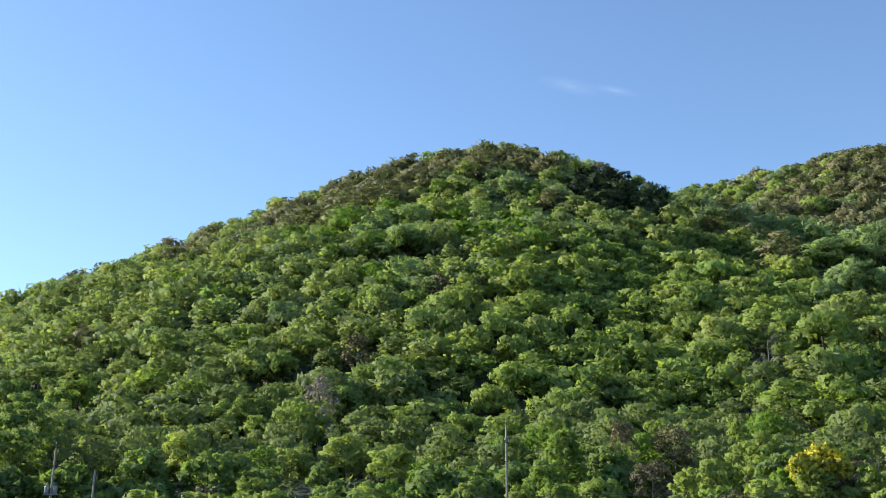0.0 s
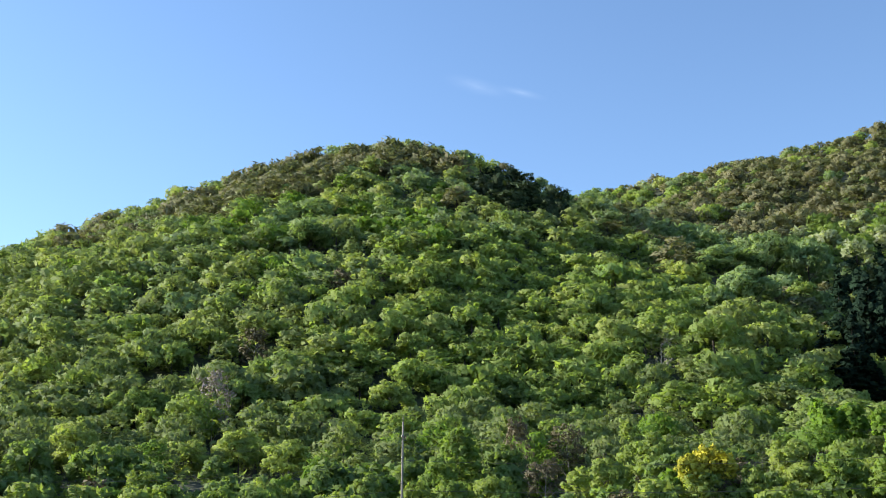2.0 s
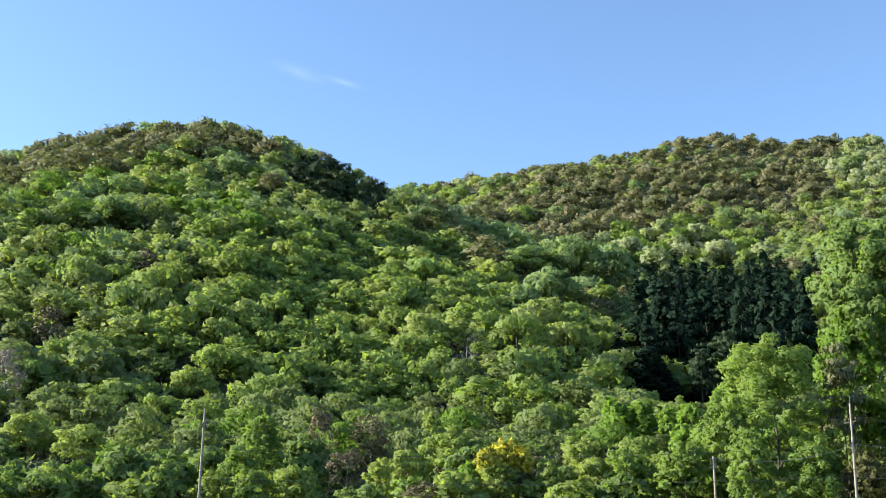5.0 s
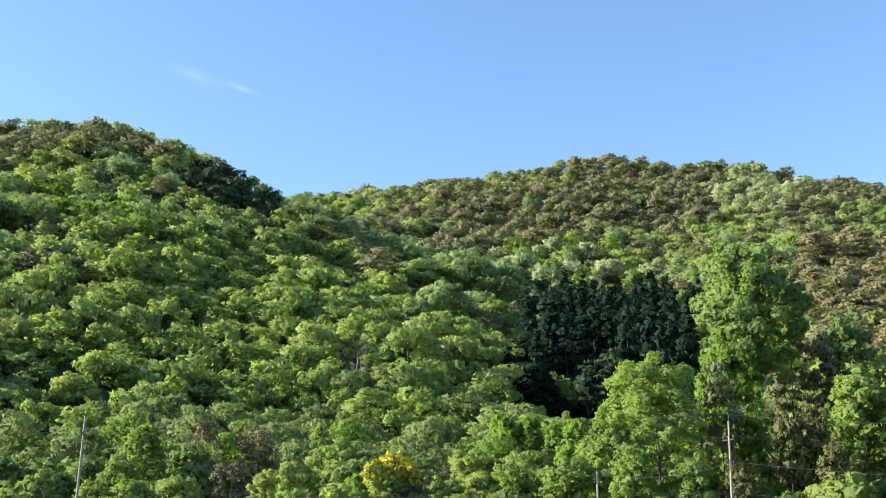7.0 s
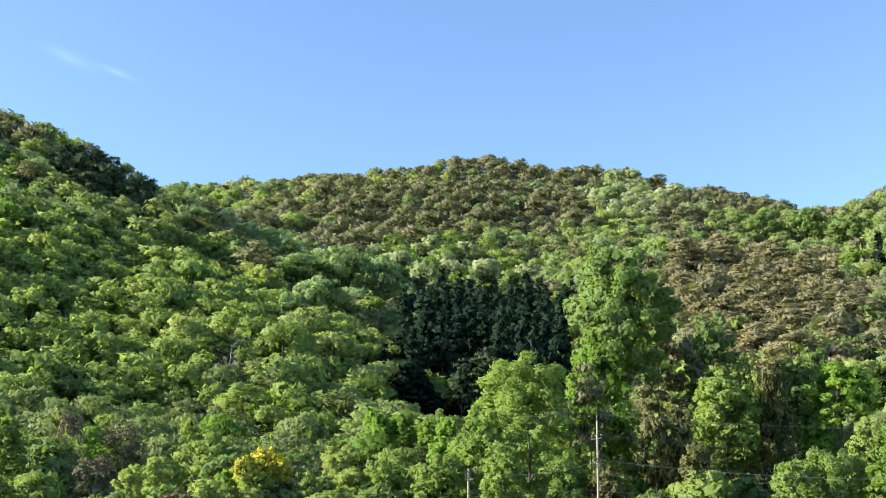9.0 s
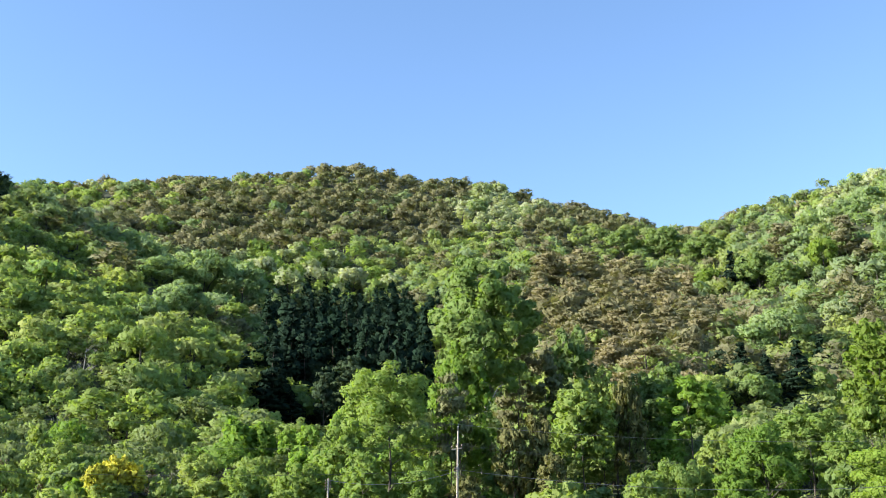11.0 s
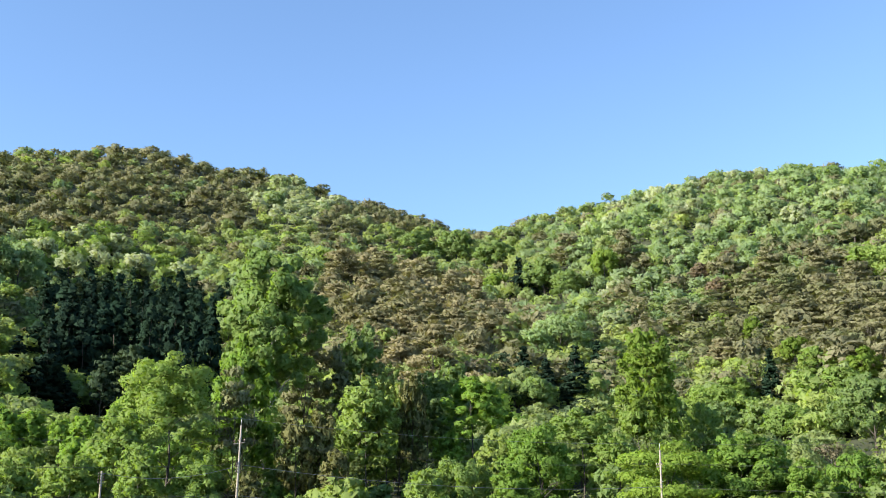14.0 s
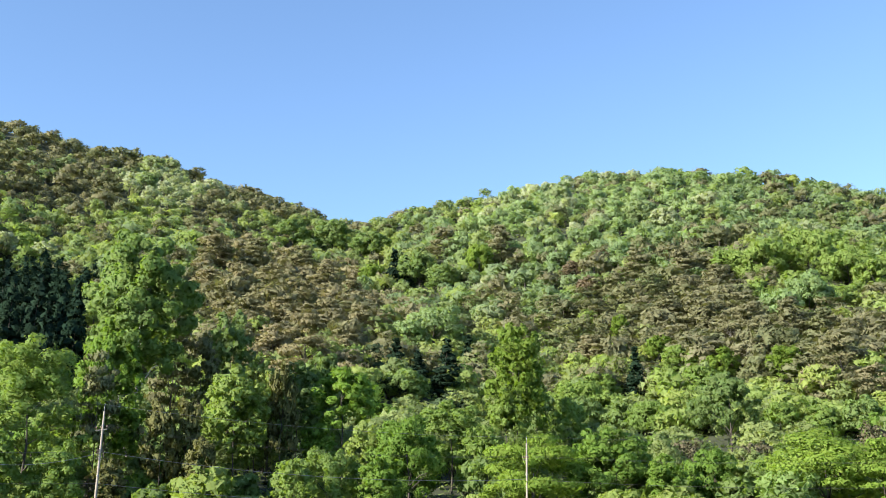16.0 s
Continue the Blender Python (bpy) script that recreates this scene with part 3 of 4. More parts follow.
WILLOW_TREES = [
    (85.8, 230.5, 8.3, 7.2), (96.1, 230.8, 8.7, 12.5), (104.2, 227.2, 6.0, 12.3), (120.0, 260.7, 6.0, 9.7), (81.1, 204.5, 6.9, 9.0), (69.8, 193.8, 4.3, 6.9), (181.5, 136.4, 6.8, 11.3),
    (175.1, 138.1, 4.1, 7.4), (233.9, 72.9, 7.0, 9.5), (226.3, 76.8, 5.0, 7.0)]
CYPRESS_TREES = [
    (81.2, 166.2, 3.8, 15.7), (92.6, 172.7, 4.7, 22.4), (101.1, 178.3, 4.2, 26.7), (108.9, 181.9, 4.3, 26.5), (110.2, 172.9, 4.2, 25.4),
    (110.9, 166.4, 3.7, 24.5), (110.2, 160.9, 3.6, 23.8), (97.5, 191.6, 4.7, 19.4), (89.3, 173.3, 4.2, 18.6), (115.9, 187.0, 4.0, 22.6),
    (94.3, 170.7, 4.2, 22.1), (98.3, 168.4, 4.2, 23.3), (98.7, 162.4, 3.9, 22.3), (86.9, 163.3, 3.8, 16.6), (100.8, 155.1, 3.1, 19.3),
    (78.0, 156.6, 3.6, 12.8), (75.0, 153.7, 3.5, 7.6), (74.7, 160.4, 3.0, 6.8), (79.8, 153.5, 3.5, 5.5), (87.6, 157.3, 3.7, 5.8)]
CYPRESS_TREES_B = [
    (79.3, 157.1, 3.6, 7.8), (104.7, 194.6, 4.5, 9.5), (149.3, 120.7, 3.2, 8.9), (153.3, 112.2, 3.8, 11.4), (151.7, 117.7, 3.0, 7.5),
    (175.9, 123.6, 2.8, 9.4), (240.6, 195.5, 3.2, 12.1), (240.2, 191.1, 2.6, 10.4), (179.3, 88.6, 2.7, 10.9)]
POPLAR_TREES = [
    (63.5, 82.4, 5.5, 24.2)]
EMERALD_TREES = [
    (59.9, 81.3, 3.2, 16.1), (74.6, 58.8, 4.1, 8.6), (81.2, 43.3, 3.0, 7.7), (67.6, 56.4, 2.1, 5.7), (81.6, 42.5, 4.6, 6.9),
    (86.7, 36.2, 2.6, 5.6), (81.6, 38.0, 2.1, 5.8)]
SPRING_TREES = [
    (67.8, 73.5, 3.3, 12.3), (252.8, 89.0, 7.7, 10.3), (262.8, 80.9, 8.6, 11.2), (258.5, 70.6, 7.0, 9.7), (256.0, 64.5, 5.5, 8.5)]
PINE_TREES = [
    (55.6, 77.0, 1.9, 13.4), (71.1, 86.6, 2.9, 17.7), (72.0, 83.1, 2.0, 15.0), (255.1, 167.2, 6.7, 14.0), (264.6, 195.5, 6.0, 10.4),
    (246.4, 158.6, 4.6, 7.9), (215.6, 98.3, 5.6, 10.3), (215.5, 91.1, 6.1, 10.0), (208.9, 78.1, 6.4, 12.2), (228.7, 108.2, 6.0, 9.8),
    (237.7, 95.0, 6.0, 8.6), (207.0, 68.3, 5.1, 10.6), (202.9, 61.3, 4.4, 9.2), (235.0, 120.3, 4.8, 7.4), (246.7, 107.2, 6.3, 9.5),
    (246.6, 119.5, 6.4, 9.5), (199.6, 71.6, 4.4, 9.3)]
# small trees in the hollow's shade, given by their dark hue
SHADED_FIRS = [
    (88.3, 149.9, 3.3, 15.4), (83.8, 150.2, 2.4, 13.0), (87.4, 143.5, 2.5, 14.8)]
RUST_TREES = [
    (58.6, 72.2, 1.8, 9.7), (60.8, 71.7, 1.7, 9.8), (72.9, 72.7, 1.8, 12.4), (53.9, 72.1, 1.6, 5.4), (60.5, 69.3, 1.6, 6.9)]
LIME_TREES = [
    (95.3, 60.8, 3.4, 16.4), (239.4, 203.2, 4.3, 7.8), (247.3, 169.8, 4.7, 11.5), (209.4, 106.7, 2.0, 8.3), (189.4, 75.7, 3.9, 7.2),
    (202.0, 94.4, 2.9, 6.3), (181.8, 61.7, 3.3, 9.3)]
MAPLE_TREES = [
    (74.8, 46.3, 4.4, 7.6), (84.0, 26.1, 5.5, 7.6), (83.2, 21.8, 2.7, 6.8)]
BROWN_PINE_TREES = [
    (195.2, 222.5, 7.0, 10.3), (209.0, 220.8, 7.2, 10.8), (225.4, 218.6, 7.4, 11.0), (168.4, 172.4, 6.3, 9.5), (216.0, 200.9, 6.9, 10.3),
    (159.3, 174.1, 5.6, 9.3), (134.2, 128.8, 7.3, 12.2), (212.2, 187.3, 6.7, 9.1), (168.5, 146.0, 5.2, 8.7), (149.5, 160.0, 5.2, 8.5),
    (164.6, 151.9, 5.9, 8.2), (156.7, 157.3, 5.8, 8.1), (157.9, 182.1, 4.4, 8.3), (206.0, 174.5, 4.9, 7.7), (142.4, 144.7, 4.8, 9.0),
    (155.6, 138.0, 4.3, 6.8), (198.7, 107.6, 5.6, 7.9), (175.9, 50.6, 7.2, 13.5), (174.2, 45.3, 4.2, 8.7), (179.1, 57.2, 3.4, 7.0)]
RED_TREES = [
    (259.0, 137.0, 3.8, 5.2), (236.2, 128.8, 3.5, 6.3), (249.8, 141.3, 3.8, 5.1)]
for number, (kind, places) in enumerate([("oak", OAK_TREES), ("oak", OAK_TREES_B), ("airy", AIRY_TREES), ("airy", AIRY_TREES_B), ("fresh", FRESH_TREES), ("chestnut", CHESTNUT_TREES), ("chestnut", CHESTNUT_TREES_B), ("blossom", BLOSSOM_TREES), ("dry", DRY_TREES), ("bare", BARE_TREES), ("yellow", YELLOW_TREES), ("shrub", SHRUB_TREES), ("shrub", SHRUB_TREES_B), ("vine", VINE_TREES), ("willow", WILLOW_TREES), ("cypress", CYPRESS_TREES), ("cypress", CYPRESS_TREES_B), ("poplar", POPLAR_TREES), ("emerald", EMERALD_TREES), ("spring", SPRING_TREES), ("pine", PINE_TREES), ("fir", SHADED_FIRS), ("rust", RUST_TREES), ("lime", LIME_TREES), ("maple", MAPLE_TREES), ("brown_pine", BROWN_PINE_TREES), ("red", RED_TREES)]):
    for i, (px, py, rad, top) in enumerate(places):
        far_off = math.hypot(px, py)
        plant(kind, px, py, rad, top, grade_of(rad / far_off), i % 3, 1.7 * i + number)


# ---- the woods that cover the hills ----
def tone(x, y, k, s):
    """Slow waves over the hills, 0 to 1: the woods' patches."""
    return 0.5 + 0.25 * (np.sin(x / k + s + 1.7 * np.sin(y / (1.4 * k) + s)) + np.sin((x * 0.55 + y * 0.83) / (0.8 * k) + 2.3 * s))


# Patches of one kind of tree: how likely, bearing from the valley and half its spread in degrees, nearest and farthest metres.
PATCHES = []
PATCHES += [
    ("oak", 0.72, -4.5, 15.2, 187.0, 331.0),
    ("emerald", 0.35, -2.6, 13.8, 190.0, 322.0),
    ("alder", 0.25, -4.5, 13.8, 200.0, 331.0),
    ("pine", 0.96, 2.1, 5.7, 276.0, 322.0),
    ("pine", 0.92, -4.5, 4.7, 254.0, 331.0),
    ("pine", 0.75, -11.3, 4.5, 253.0, 308.0),
    ("pine", 0.5, -17.6, 3.4, 273.0, 284.0),
    ("oak", 0.85, 9.9, 3.1, 234.0, 350.0),
    # the ridge's shadow on this shoulder, done with dark leaves
    ("fir", 0.92, 10.1, 3.2, 244.0, 350.0),
    ("oak", 0.6, -15.8, 7.3, 60.0, 288.0),
    ("fresh", 0.85, 7.9, 8.8, 149.0, 213.0),
    ("fresh", 0.8, 10.7, 7.4, 162.0, 227.0),
    ("fresh", 0.5, 16.8, 3.2, 386.0, 428.0),
    ("pine", 0.85, 21.6, 7.2, 319.0, 390.0)]
PATCHES += [
    ("fresh", 0.35, 19.5, 6.0, 400.0, 520.0),
    ("pine", 0.85, 31.5, 13.0, 352.0, 585.0),
    ("fresh", 0.15, 24.5, 5.0, 375.0, 520.0),
    ("pine", 0.75, 42.0, 4.5, 380.0, 520.0),
    ("oak", 0.6, 33.6, 3.9, 310.0, 377.0),
    ("spring", 0.8, 28.3, 4.6, 284.0, 340.0),
    ("chestnut", 0.35, 28.1, 4.3, 289.0, 330.0),
    ("chestnut", 0.8, 37.8, 2.0, 375.0, 480.0),
    ("chestnut", 0.35, 41.4, 1.7, 399.0, 478.0),
    ("fresh", 0.35, 37.5, 2.3, 297.0, 396.0),
    ("willow", 0.6, -2.4, 2.2, 195.0, 242.0),
    ("willow", 0.75, 21.6, 2.8, 205.0, 301.0),
    # dark conifers fill the shaded hollow; their colour carries its shade
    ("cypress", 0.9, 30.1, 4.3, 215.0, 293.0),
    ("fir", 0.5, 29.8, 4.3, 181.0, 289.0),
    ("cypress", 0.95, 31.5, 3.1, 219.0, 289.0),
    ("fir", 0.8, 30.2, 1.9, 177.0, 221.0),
    # dark leaves in place of a shadowed band
    ("fir", 0.7, 45.8, 1.6, 97.0, 181.0),
    ("fir", 0.6, 52.2, 2.3, 166.0, 209.0)]
PATCHES += [
    ("brown_pine", 0.9, 45.2, 5.0, 187.0, 362.0),
    ("oak", 0.7, 47.5, 4.6, 340.0, 429.0),
    ("oak", 0.7, 52.0, 2.1, 289.0, 339.0),
    ("chestnut", 0.42, 60.3, 6.5, 321.0, 420.0),
    ("willow", 0.55, 61.9, 6.7, 302.0, 398.0),
    ("pine", 0.9, 65.5, 5.3, 215.0, 270.0),
    ("pine", 0.5, 67.5, 3.8, 275.0, 315.0),
    ("spring", 0.8, 73.1, 3.6, 244.0, 304.0),
    ("pine", 0.85, 71.7, 4.1, 195.0, 238.0),
    ("willow", 0.4, 67.4, 4.9, 336.0, 406.0),
    ("pine", 0.8, 75.6, 1.6, 382.0, 404.0)]


def choose_kinds(rng, x, y, z, r):
    az = np.degrees(np.arctan2(x, y))
    kinds = np.where(rng.uniform(0, 1, len(x)) < 0.15 + 0.6 * tone(x, y, 31, 0.4), "fresh", "oak").astype("<U12")
    # far broadleaf woods mostly take the alder hue, which has haze in it
    kinds[(kinds == "fresh") & (r > 255) & (rng.uniform(0, 1, len(x)) < 0.75)] = "alder"
    kinds[(kinds == "oak") & (r > 255) & (rng.uniform(0, 1, len(x)) < np.where(az > 14, 0.6, 0.3))] = "alder"
    kinds[(rng.uniform(0, 1, len(x)) < 0.05) & (r > 190)] = "willow"
    kinds[(rng.uniform(0, 1, len(x)) < np.where(az > 14, 0.22, 0.05)) & (r > 200)] = "pine"
    kinds[(rng.uniform(0, 1, len(x)) < 0.03) & (r > 250)] = "chestnut"
    for kind, chance, bearing, spread, r0, r1 in PATCHES:
        mid, half = (r0 + r1) / 2, max((r1 - r0) / 2, 8.0)
        edge = np.hypot((az - bearing) / spread, (r - mid) / half) + 0.15 * rng.normal(size=len(x))
        kinds[(edge < 1) & (rng.uniform(0, 1, len(x)) < chance)] = kind
    kinds[(kinds == "fresh") & (r < np.where(az > 34, 165, 132)) & (r > 92) & (rng.uniform(0, 1, len(x)) < np.where(az > 4, 0.8, 0.5))] = "emerald"
    kinds[(kinds == "emerald") & (rng.uniform(0, 1, len(x)) < 0.4)] = "oak"
    kinds[(r < 92) & (rng.uniform(0, 1, len(x)) < 0.85)] = "shrub"
    kinds[(r < 105) & (rng.uniform(0, 1, len(x)) < 0.03)] = "dry"
    return kinds


def woods_sites(rng):
    """Places of the woods' trees: a shaken lattice over the hills, wider farther up."""
    sites = []
    r = 84.0
    while r < 560:
        gap = 3.4 + 0.0072 * (r - 84) if r > 104 else 3.3
        n = int(radians(126) * r / gap)
        az = radians(-34) + (np.arange(n) + rng.uniform(0, 1, n)) * radians(126) / n
        rr = r + rng.uniform(-0.6, 0.6, n) * gap
        sites.append(np.stack([rr * np.sin(az), rr * np.cos(az)], 1))
        r += gap * 0.95
    return np.concatenate(sites)


def in_sight(x, y, z):
    """Whether a tree top at z shows above the ground in front of it, seen from the valley floor."""
    seen = np.ones(len(x), bool)
    for u in np.linspace(0.2, 0.97, 40):
        seen &= height(x * u, y * u) + 3.5 < EYE + (z - EYE) * u
    return seen


ROUND_POST = np.array([(-0.7071, -0.7071, 0), (0.7071, -0.7071, 0), (0.7071, 0.7071, 0), (-0.7071, 0.7071, 0)] * 2)


NEAR = 106.0


def build_woods():
    rng = np.random.default_rng(11)
    xy = woods_sites(rng)
    x, y = xy[:, 0], xy[:, 1]
    r = np.hypot(x, y)
    z = height(x, y)
    near = np.zeros(len(x), bool)
    for px, py, pr, low, least in PLACED:
        near |= np.hypot(x - px, y - py) < pr * 0.5 + 0.4
        # the large single trees stand free towards the valley
        away = math.hypot(px, py)
        if pr / away > least:
            beside = np.abs(x * py - y * px) / away / r
            near |= (beside < 0.75 * pr / away) & (r < away) & (r > 97) & ((z + 5.5 - EYE) / r > (low - EYE) / away)
    seen = in_sight(x, y, z + 8.0)
    edge = np.degrees(np.arctan2(x, y))
    seen &= (edge > -26) & (edge < 81)
    back = (~seen) & (rng.uniform(0, 1, len(x)) < 0.35)
    keep = (~near) & (seen | back) & ~((r > 470) & (z < 30))
    x, y, z, r, seen = x[keep], y[keep], z[keep], r[keep], seen[keep]
    kinds = choose_kinds(rng, x, y, z, r)
    radius = (1.85 + 2.2 * rng.uniform(0, 1, len(x)) ** 1.5) * np.interp(r, [84, 104, 120, 150, 270, 420], [0.6, 0.68, 0.88, 1.12, 1.1, 1.0])
    radius *= np.where(kinds == "shrub", 1.25, np.where((kinds == "pine") | (kinds == "brown_pine"), np.interp(r, [230, 270], [1.3, 1.08]), 1.0))
    # the nearest stand singly
    for i in np.where(r < NEAR)[0]:
        k = str(kinds[i])
        tall = SHAPES[KINDS[k][1]]["tall"]
        plant(k, float(x[i]), float(y[i]), float(radius[i]), float(radius[i] * tall * 2 * rng.uniform(0.9, 1.25)), 800, 7 + i % 4, float(rng.uniform(0, 6.28)))
    names = sorted(set(kinds))
    for kind in names:
        hue, shape = KINDS[kind][:2]
        tall = SHAPES[shape]["tall"]
        vs, ns, tints, trunk_v = [], [], [], []
        for grade, lo, hi, count in (("near", NEAR, 140, 1000), ("close", 140, 190, 480), ("mid", 190, 270, 310), ("far", 270, 9999, 168), ("back", NEAR, 9999, 36)):
            pick = np.where((kinds == kind) & ((~seen & (r >= lo)) if grade == "back" else (seen & (r >= lo) & (r < hi))))[0]
            if not len(pick):
                continue
            forms = []
            mixed = {"round": ("round", "low", "oval", "round", "layered", "low", "round", "oval"), "layered": ("layered", "round", "bough", "spire", "oval")}.get(shape, (shape, shape, shape))
            if grade == "far":
                mixed = tuple({"spire": "oval", "oval": "round", "bough": "layered"}.get(form, form) for form in mixed)
            for form in mixed:
                p, nrm, soft, size = crown_points(rng, count, form, -0.95 if form == "cone" else -0.72, 0.25, 1.0 if form in ("cone", "bough", "spire", "layered") else {"near": 1.8, "close": 1.4}.get(grade, 1.0))
                forms.append((leaf_clumps(rng, p, nrm, size * FULLNESS.get(kind, 0.78), 0.7 if kind in SLIM else 1.0), np.repeat(soft, 3, axis=0)))
            which = rng.integers(0, len(mixed), len(pick))
            for q, form in enumerate(mixed):
                sel = pick[which == q]
                if not len(sel):
                    continue
                tall = SHAPES[form]["tall"]
                w = rng.uniform(-0.8, 0.8, len(sel)) - np.arctan2(x[sel], y[sel])
                c, s = np.cos(w), np.sin(w)
                R = radius[sel] * {"cone": 0.72, "oval": 0.82, "low": 1.15, "layered": 1.1, "bough": 1.05, "spire": 0.8}.get(form, 1.0)
                S = R * np.interp(r[sel], [130, 150, 260, 300], [1.0, 0.86, 0.86, 1.0]) * (1 + rng.uniform(-0.22, 0.24, len(sel)) * np.interp(r[sel], [200, 320], [1.0, 0.5])) * np.interp(r[sel], [200, 400], [1.0, 0.84]) * {"spire": 0.62, "oval": 0.76, "low": 1.15}.get(form, 1.0)
                base, soft = forms[q]
                turned = np.empty((len(sel), len(base), 3), np.float32)
                turned[:, :, 0] = c[:, None] * soft[:, 0] - s[:, None] * soft[:, 1]
                turned[:, :, 1] = s[:, None] * soft[:, 0] + c[:, None] * soft[:, 1]
                turned[:, :, 2] = soft[:, 2]
                ns.append(turned.reshape(-1, 3))
                out = np.empty((len(sel), len(base), 3), np.float32)
                out[:, :, 0] = x[sel, None] + R[:, None] * (c[:, None] * base[:, 0] - s[:, None] * base[:, 1])
                out[:, :, 1] = y[sel, None] + R[:, None] * (s[:, None] * base[:, 0] + c[:, None] * base[:, 1])
                lift = np.interp(r[sel], [200, 330], [-0.22, -0.08]) * S * tall + np.interp(r[sel], [110, 150, 320], [1.7, 1.0, 0.5]) * rng.uniform(0, 1, len(sel)) ** 1.6
                out[:, :, 2] = (z[sel] + S * tall + lift)[:, None] + S[:, None] * base[:, 2]
                vs.append(out.reshape(-1, 3))
                # near trees west of 35 degrees get low tints: partial shade put into colour
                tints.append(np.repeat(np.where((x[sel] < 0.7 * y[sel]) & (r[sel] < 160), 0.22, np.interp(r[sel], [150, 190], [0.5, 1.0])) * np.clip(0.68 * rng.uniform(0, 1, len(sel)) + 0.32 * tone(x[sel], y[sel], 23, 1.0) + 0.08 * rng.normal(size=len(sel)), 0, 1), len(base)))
                # a square trunk under each crown
                g = 0.045 * R
                corner = np.array([(-1, -1), (1, -1), (1, 1), (-1, 1)], float)
                tv = np.empty((len(sel), 8, 3), np.float32)
                for i in range(4):
                    tv[:, i, 0], tv[:, i, 1], tv[:, i, 2] = x[sel] + g * corner[i, 0], y[sel] + g * corner[i, 1], z[sel] - 0.5
                    tv[:, 4 + i, 0], tv[:, 4 + i, 1], tv[:, 4 + i, 2] = x[sel] + 0.5 * g * corner[i, 0], y[sel] + 0.5 * g * corner[i, 1], z[sel] + lift + S * tall
                trunk_v.append(tv.reshape(-1, 3))
        if not vs:
            continue
        v = np.concatenate(vs)
        tv = np.concatenate(trunk_v)
        nt = len(tv) // 8
        wedge = np.array([(0, 1, 5), (0, 5, 4), (1, 2, 6), (1, 6, 5), (2, 3, 7), (2, 7, 6), (3, 0, 4), (3, 4, 7)])
        tf = (wedge[None] + (np.arange(nt) * 8)[:, None, None]).reshape(-1, 3) + len(v)
        lf = np.arange(len(v)).reshape(-1, 3)
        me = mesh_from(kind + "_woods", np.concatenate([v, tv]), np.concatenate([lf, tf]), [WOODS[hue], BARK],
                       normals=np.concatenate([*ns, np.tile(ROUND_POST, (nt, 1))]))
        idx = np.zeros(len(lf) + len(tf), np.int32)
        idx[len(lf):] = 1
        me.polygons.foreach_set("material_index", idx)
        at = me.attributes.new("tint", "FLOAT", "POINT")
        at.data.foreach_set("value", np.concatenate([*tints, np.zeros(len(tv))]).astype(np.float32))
        tagged(new(kind + "_woods", me), "dense woods of " + WOOD_WORDS.get(kind, "mixed trees") + " covering the hills", "woods", kind="stuff")


WOOD_WORDS = {"spring": "light green broadleaf trees", "fir": "conifers with shade put into their dark green", "oak": "dark green broadleaf trees", "fresh": "fresh yellow-green broadleaf trees", "alder": "broadleaf trees with haze put into their grey-green", "pine": "olive-brown pines", "brown_pine": "brownish pines",
              "emerald": "deep green broadleaf trees", "cypress": "dark cone-shaped conifers with shade put into their hue", "chestnut": "pale trees in cream blossom", "willow": "blue-green feathery trees", "shrub": "low green shrubs",
              "dry": "half-bare brownish shrubs", "blossom": "half-bare pale trees", "red": "reddish withered pines"}


def build_undergrowth():
    """Low leaves over the soil between the trunks."""
    rng = np.random.default_rng(5)
    n = 70000
    az = radians(-26) + rng.uniform(0, 1, n) * radians(107)
    r = 78 + 300 * rng.uniform(0, 1, n) ** 1.15
    x, y = r * np.sin(az), r * np.cos(az)
    c = np.stack([x, y, height(x, y) + np.interp(r, [100, 150, 280], [1.1, 2.0, 2.4]) * rng.uniform(0.05, 1, n) ** 1.5], 1)
    nrm = rng.normal(size=(n, 3)) * 0.55 + np.array([0, 0, 1.0])
    nrm /= np.linalg.norm(nrm, axis=1)[:, None]
    v = leaf_clumps(rng, c, nrm, np.interp(r, [80, 330], [0.45, 1.1])[:, None].ravel(), 0.85)
    me = mesh_from("undergrowth", v, np.arange(len(v)).reshape(-1, 3), [WOODS["oak"]])
    at_ = me.attributes.new("tint", "FLOAT", "POINT")
    at_.data.foreach_set("value", np.repeat(0.6 * rng.uniform(0, 1, n), 3).astype(np.float32))
    tagged(new("undergrowth", me), "dark green undergrowth of low leafy plants between the trunks", "undergrowth", kind="stuff")


build_woods()
build_undergrowth()

# ---- poles and wires ----
def lathe(profile, sides=14):
    v, f = [], []
    for rad, z in profile:
        for q in range(sides):
            w = 2 * math.pi * q / sides
            v.append((rad * math.cos(w), rad * math.sin(w), z))
    for i in range(len(profile) - 1):
        for q in range(sides):
            f.append((i * sides + q, i * sides + (q + 1) % sides, (i + 1) * sides + (q + 1) % sides, (i + 1) * sides + q))
    return v, f


def bar_bm(sx, sy, sz, bevel=0.006):
    bm = bmesh.new()
    bmesh.ops.create_cube(bm, size=1)
    bmesh.ops.scale(bm, vec=(sx, sy, sz), verts=bm.verts)
    bmesh.ops.bevel(bm, geom=bm.edges, offset=bevel, segments=2, affect="EDGES")
    return bm


def bm_part(name, bm, mat, parent, place, turn=(0, 0, 0), label=""):
    me = bpy.data.meshes.new(name)
    bm.to_mesh(me)
    bm.free()
    me.materials.append(mat)
    ob = part(name, me, parent, label)
    ob.location, ob.rotation_euler = place, turn
    return ob


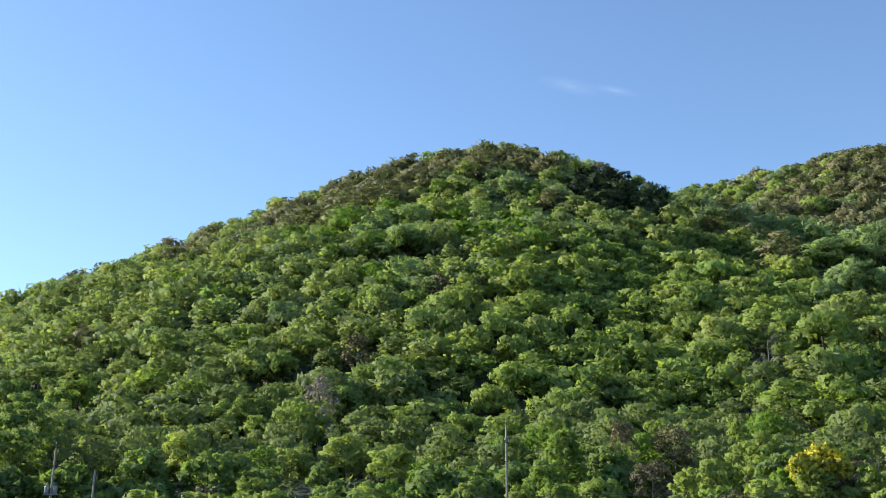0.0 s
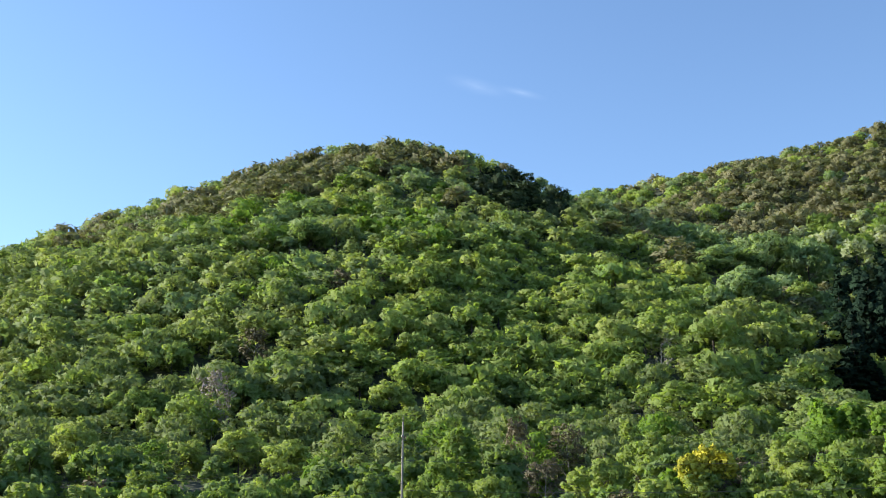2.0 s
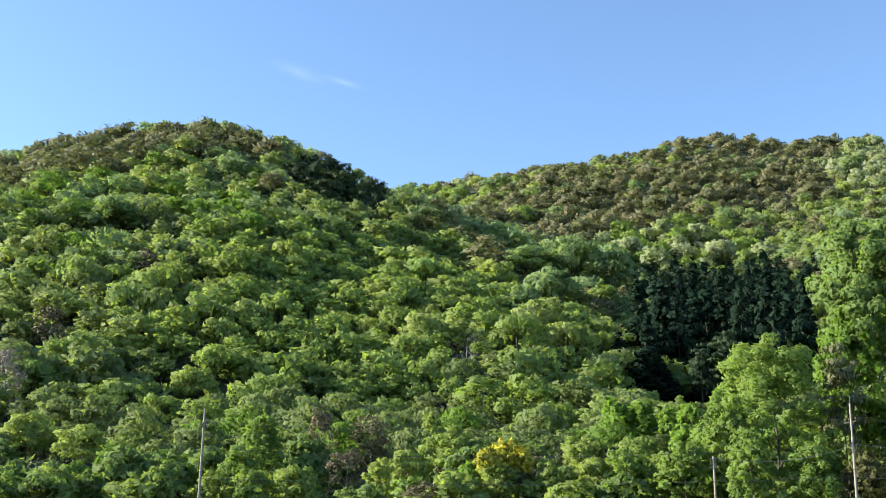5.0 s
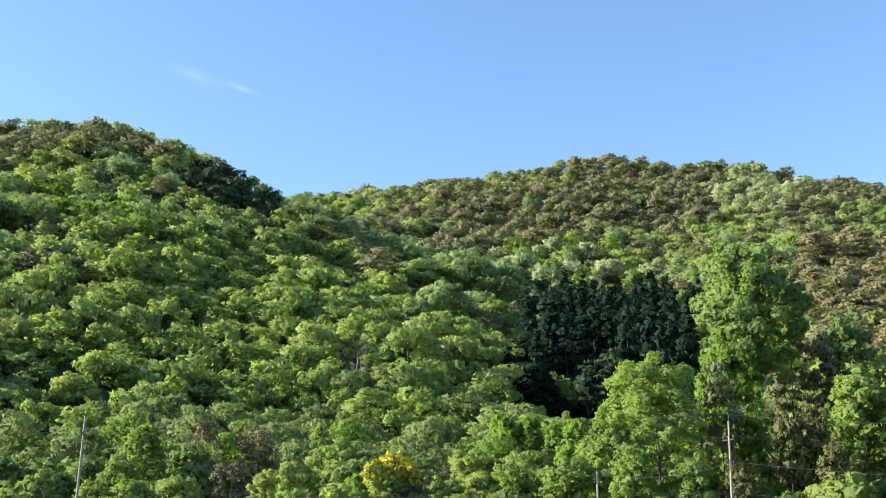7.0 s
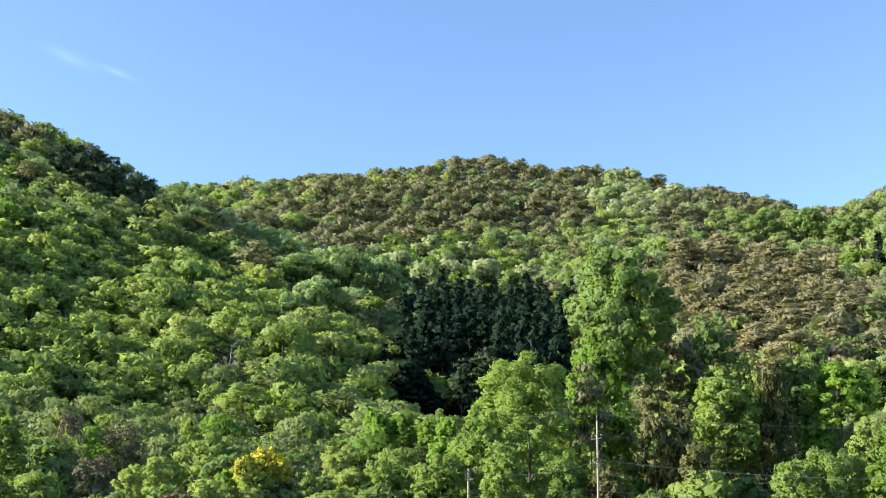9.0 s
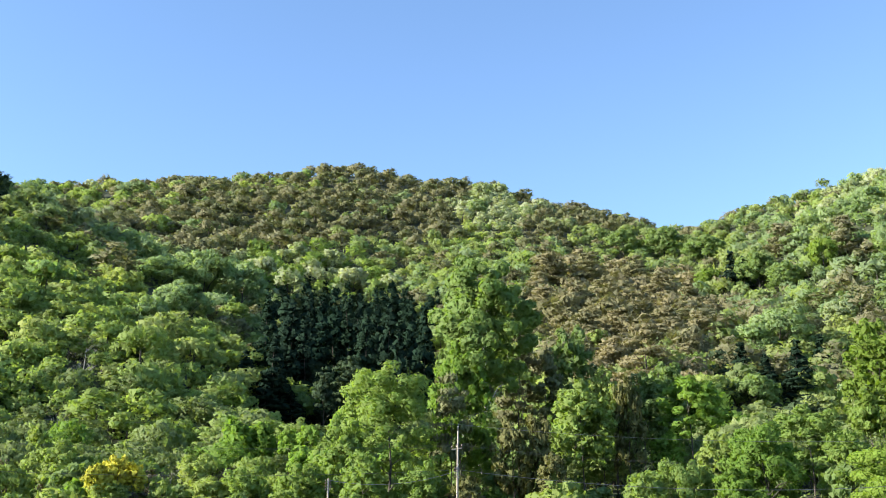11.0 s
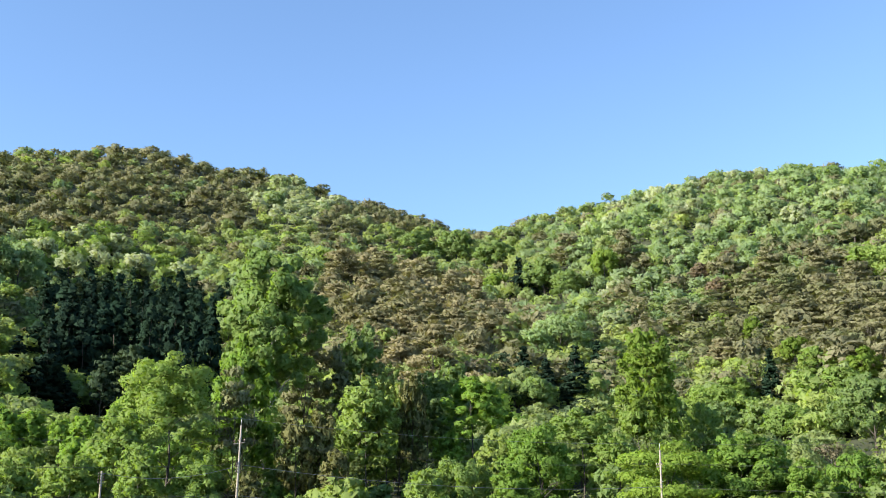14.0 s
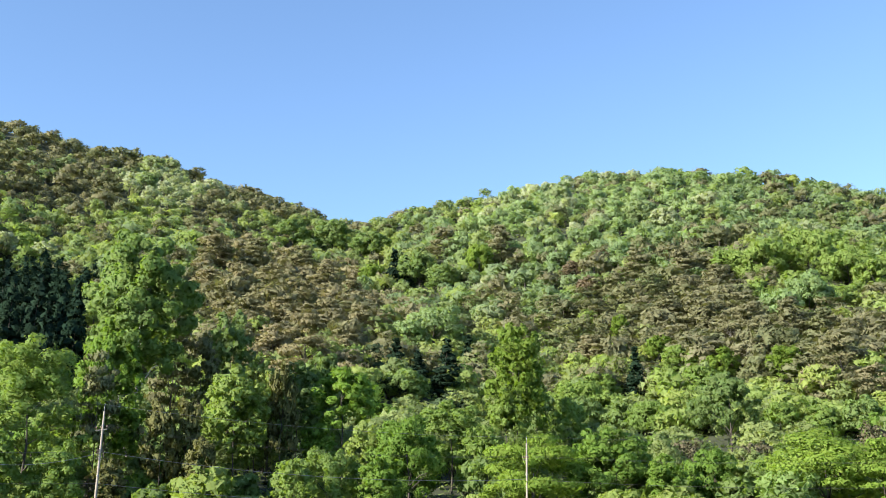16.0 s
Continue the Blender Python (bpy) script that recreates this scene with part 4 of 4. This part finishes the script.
def lathe_part(name, profile, mat, parent, place, turn=(0, 0, 0), label="", sides=14):
    v, f = lathe(profile, sides)
    ob = part(name, mesh_from(name, v, f, [mat], True), parent, label)
    ob.location, ob.rotation_euler = place, turn
    return ob


SPOOL = [(0.0, -0.05), (0.045, -0.05), (0.05, -0.03), (0.03, -0.015), (0.03, 0.015), (0.05, 0.03), (0.045, 0.05), (0.0, 0.05)]
PIN = [(0.0, 0.0), (0.015, 0.0), (0.015, 0.1), (0.06, 0.11), (0.065, 0.15), (0.04, 0.17), (0.05, 0.2), (0.03, 0.24), (0.0, 0.25)]


def utility_pole(x, y, length, line_turn, arm=0.0, arm_shift=0.0, racks=(), lean=0.0, boxes=False, label="", cap=True):
    """A tapered concrete pole; arm: length of its crossarm; racks: heights below the top where a column of four spools sits."""
    foot = float(height(x, y)) - 0.6
    ob = new("utility_pole")
    ob.matrix_basis = Matrix.LocRotScale((x, y, foot), Euler((0, radians(lean), 0)), None)
    tip = length + 0.6
    lathe_part("shaft", [(0.001, 0), (0.11, 0), (0.107, 0.4), (0.06, tip - 0.02), (0.053, tip), (0.001, tip)], CONCRETE, ob, (0, 0, 0))
    if cap:
        lathe_part("tip_rod", [(0.0, 0), (0.03, 0), (0.025, 0.25), (0.012, 0.55), (0.0, 0.56)], STEEL, ob, (0, 0, tip - 0.03), label="slim grey steel rod on the tip")
    for k in range(5):
        bm_part("step_bolt", bar_bm(0.32, 0.02, 0.02, 0.004), STEEL, ob, (0, 0, tip - 1.9 - 0.45 * k), (0, 0, 1.2 + (k % 2) * 0.4))
    for drop in (0.95, 2.55, 4.3):
        if drop < tip - 2:
            lathe_part("band", [(0.0, -0.04), (0.078 + 0.005 * drop, -0.04), (0.078 + 0.005 * drop, 0.04), (0.0, 0.04)], STEEL, ob, (0, 0, tip - drop))
    if arm:
        c, s = math.cos(line_turn + math.pi / 2), math.sin(line_turn + math.pi / 2)
        mid = Vector((c * arm_shift, s * arm_shift, tip - 1.25))
        bm_part("crossarm", bar_bm(arm, 0.075, 0.075), DARK_STEEL, ob, mid, (0, 0, line_turn + math.pi / 2), "dark weathered steel crossarm")
        bm_part("brace", bar_bm(arm * 0.5, 0.03, 0.012, 0.003), STEEL, ob, (mid.x * 0.6, mid.y * 0.6, tip - 1.45), (0, radians(24), line_turn + math.pi / 2))
        for u in (-0.46, 0.05, 0.46):
            lathe_part("insulator", PIN, PORCELAIN, ob, (mid.x + c * arm * u, mid.y + s * arm * u, mid.z + 0.03), label="brown porcelain pin insulator", sides=10)
    for drop in racks:
        for k in range(4):
            for sgn in (-1, 1):
                lathe_part("spool", SPOOL, PORCELAIN, ob, (sgn * 0.19, 0.02, tip - drop - 0.19 * k), sides=10)
            bm_part("rack_strap", bar_bm(0.40, 0.03, 0.012, 0.003), STEEL, ob, (0, 0.02, tip - drop - 0.19 * k - 0.055))
    if boxes:
        for sgn in (-1, 1):
            can = lathe_part("transformer", [(0.0, 0), (0.16, 0), (0.17, 0.04), (0.17, 0.5), (0.15, 0.56), (0.0, 0.58)], STEEL, ob, (0.3 * sgn, -0.1, tip - 3.2), label="light grey pole-mounted transformer can")
            lathe_part("bushing", PIN, PORCELAIN, can, (0.05, 0, 0.57), sides=10)
        bm_part("transformer_shelf", bar_bm(1.0, 0.1, 0.08), STEEL, ob, (0, -0.1, tip - 3.24))
    tagged(ob, label, "utility pole", "utility poles along the valley")
    return ob


# x, y, height of the top, crossarm and other fittings
LINE = math.atan2(-0.62, 0.78)
POLES = {
    "first": (-28.27, 79.15, 9.51, 1.3, 0.2, (), 1.2, True, "concrete utility pole with a crossarm and grey transformer cans"),
    "spare": (-24.32, 76.24, 7.74, 0, 0, (0.25,), 0.8, False, "short concrete pole with a column of spool insulators"),
    "second": (4.36, 77.87, 10.85, 0.9, 0.25, (), 0.4, False, "slim concrete utility pole with a small crossarm"),
    "third": (37.37, 66.16, 7.49, 0, 0, (0.15,), 0.3, False, "short concrete pole with service wires at its top"),
    "fourth": (45.28, 62.13, 10.87, 1.3, 0.1, (2.6,), 1.3, False, "tall concrete utility pole with crossarm and insulator racks"),
    "fifth": (71.03, 44.61, 9.74, 0.5, 0.1, (), 1.2, False, "concrete utility pole with a crossarm before bright layered trees"),
}
TOPS = {}
for name_, (px, py, top_z, arm, shift, racks, lean, boxes, words) in POLES.items():
    ground_z = float(height(px, py))
    utility_pole(px, py, top_z - ground_z, LINE + (0.65 if name_ in ("fourth", "fifth") else 0.3), arm, shift, racks, lean, boxes, words, cap=arm > 0)
    TOPS[name_] = Vector((px + (top_z - ground_z) * math.sin(radians(lean)), py, top_z))


def overhead_cable(a, b, sag, rad, label, mat=RUBBER):
    """A hanging cable from a to b."""
    a, b = Vector(a), Vector(b)
    pts = [a.lerp(b, i / 20) - Vector((0, 0, sag * 4 * (i / 20) * (1 - i / 20))) for i in range(21)]
    v, f = tube(pts, [rad] * 21, 6)
    return tagged(new("overhead_cable", mesh_from("overhead_cable", v, f, [mat], True)), label, "cable", "overhead cables along the valley")


def at(name, drop, side=0.0):
    p = TOPS[name]
    return (p.x + side * math.cos(LINE + math.pi / 2), p.y + side * math.sin(LINE + math.pi / 2), p.z - drop)


BEYOND = {"far_west": Vector((-75, 58, 9.0)), "far_east": Vector((88, 4, 9.3))}
TOPS.update(BEYOND)
ORDER = ["far_west", "first", "second", "fourth", "fifth", "far_east"]
for a, b in zip(ORDER[:-1], ORDER[1:]):
    east = a == "fourth"
    overhead_cable(at(a, -0.45), at(b, -0.45), 0.5, 0.008 if east else 0.005, "thin bare wire strung between the pole tips", STEEL if east else RUBBER)
    for side in (-0.45, 0.45):
        overhead_cable(at(a, 1.0, side), at(b, 1.0, side), 0.7, 0.004, "thin bare power wire strung between crossarms")
    overhead_cable(at(a, 2.7, 0.1), at(b, 2.7, 0.1), 0.75, 0.014 if east else 0.009, "bundled cable hanging between poles", STEEL if east else RUBBER)
    overhead_cable(at(a, 4.8, 0.1), at(b, 4.8, 0.1), 0.45, 0.012, "telephone cable hanging low between poles", STEEL if east else RUBBER)
overhead_cable(at("third", 0.12), at("fourth", 2.75), 0.6, 0.015, "thin service wire sagging from a short pole", STEEL)
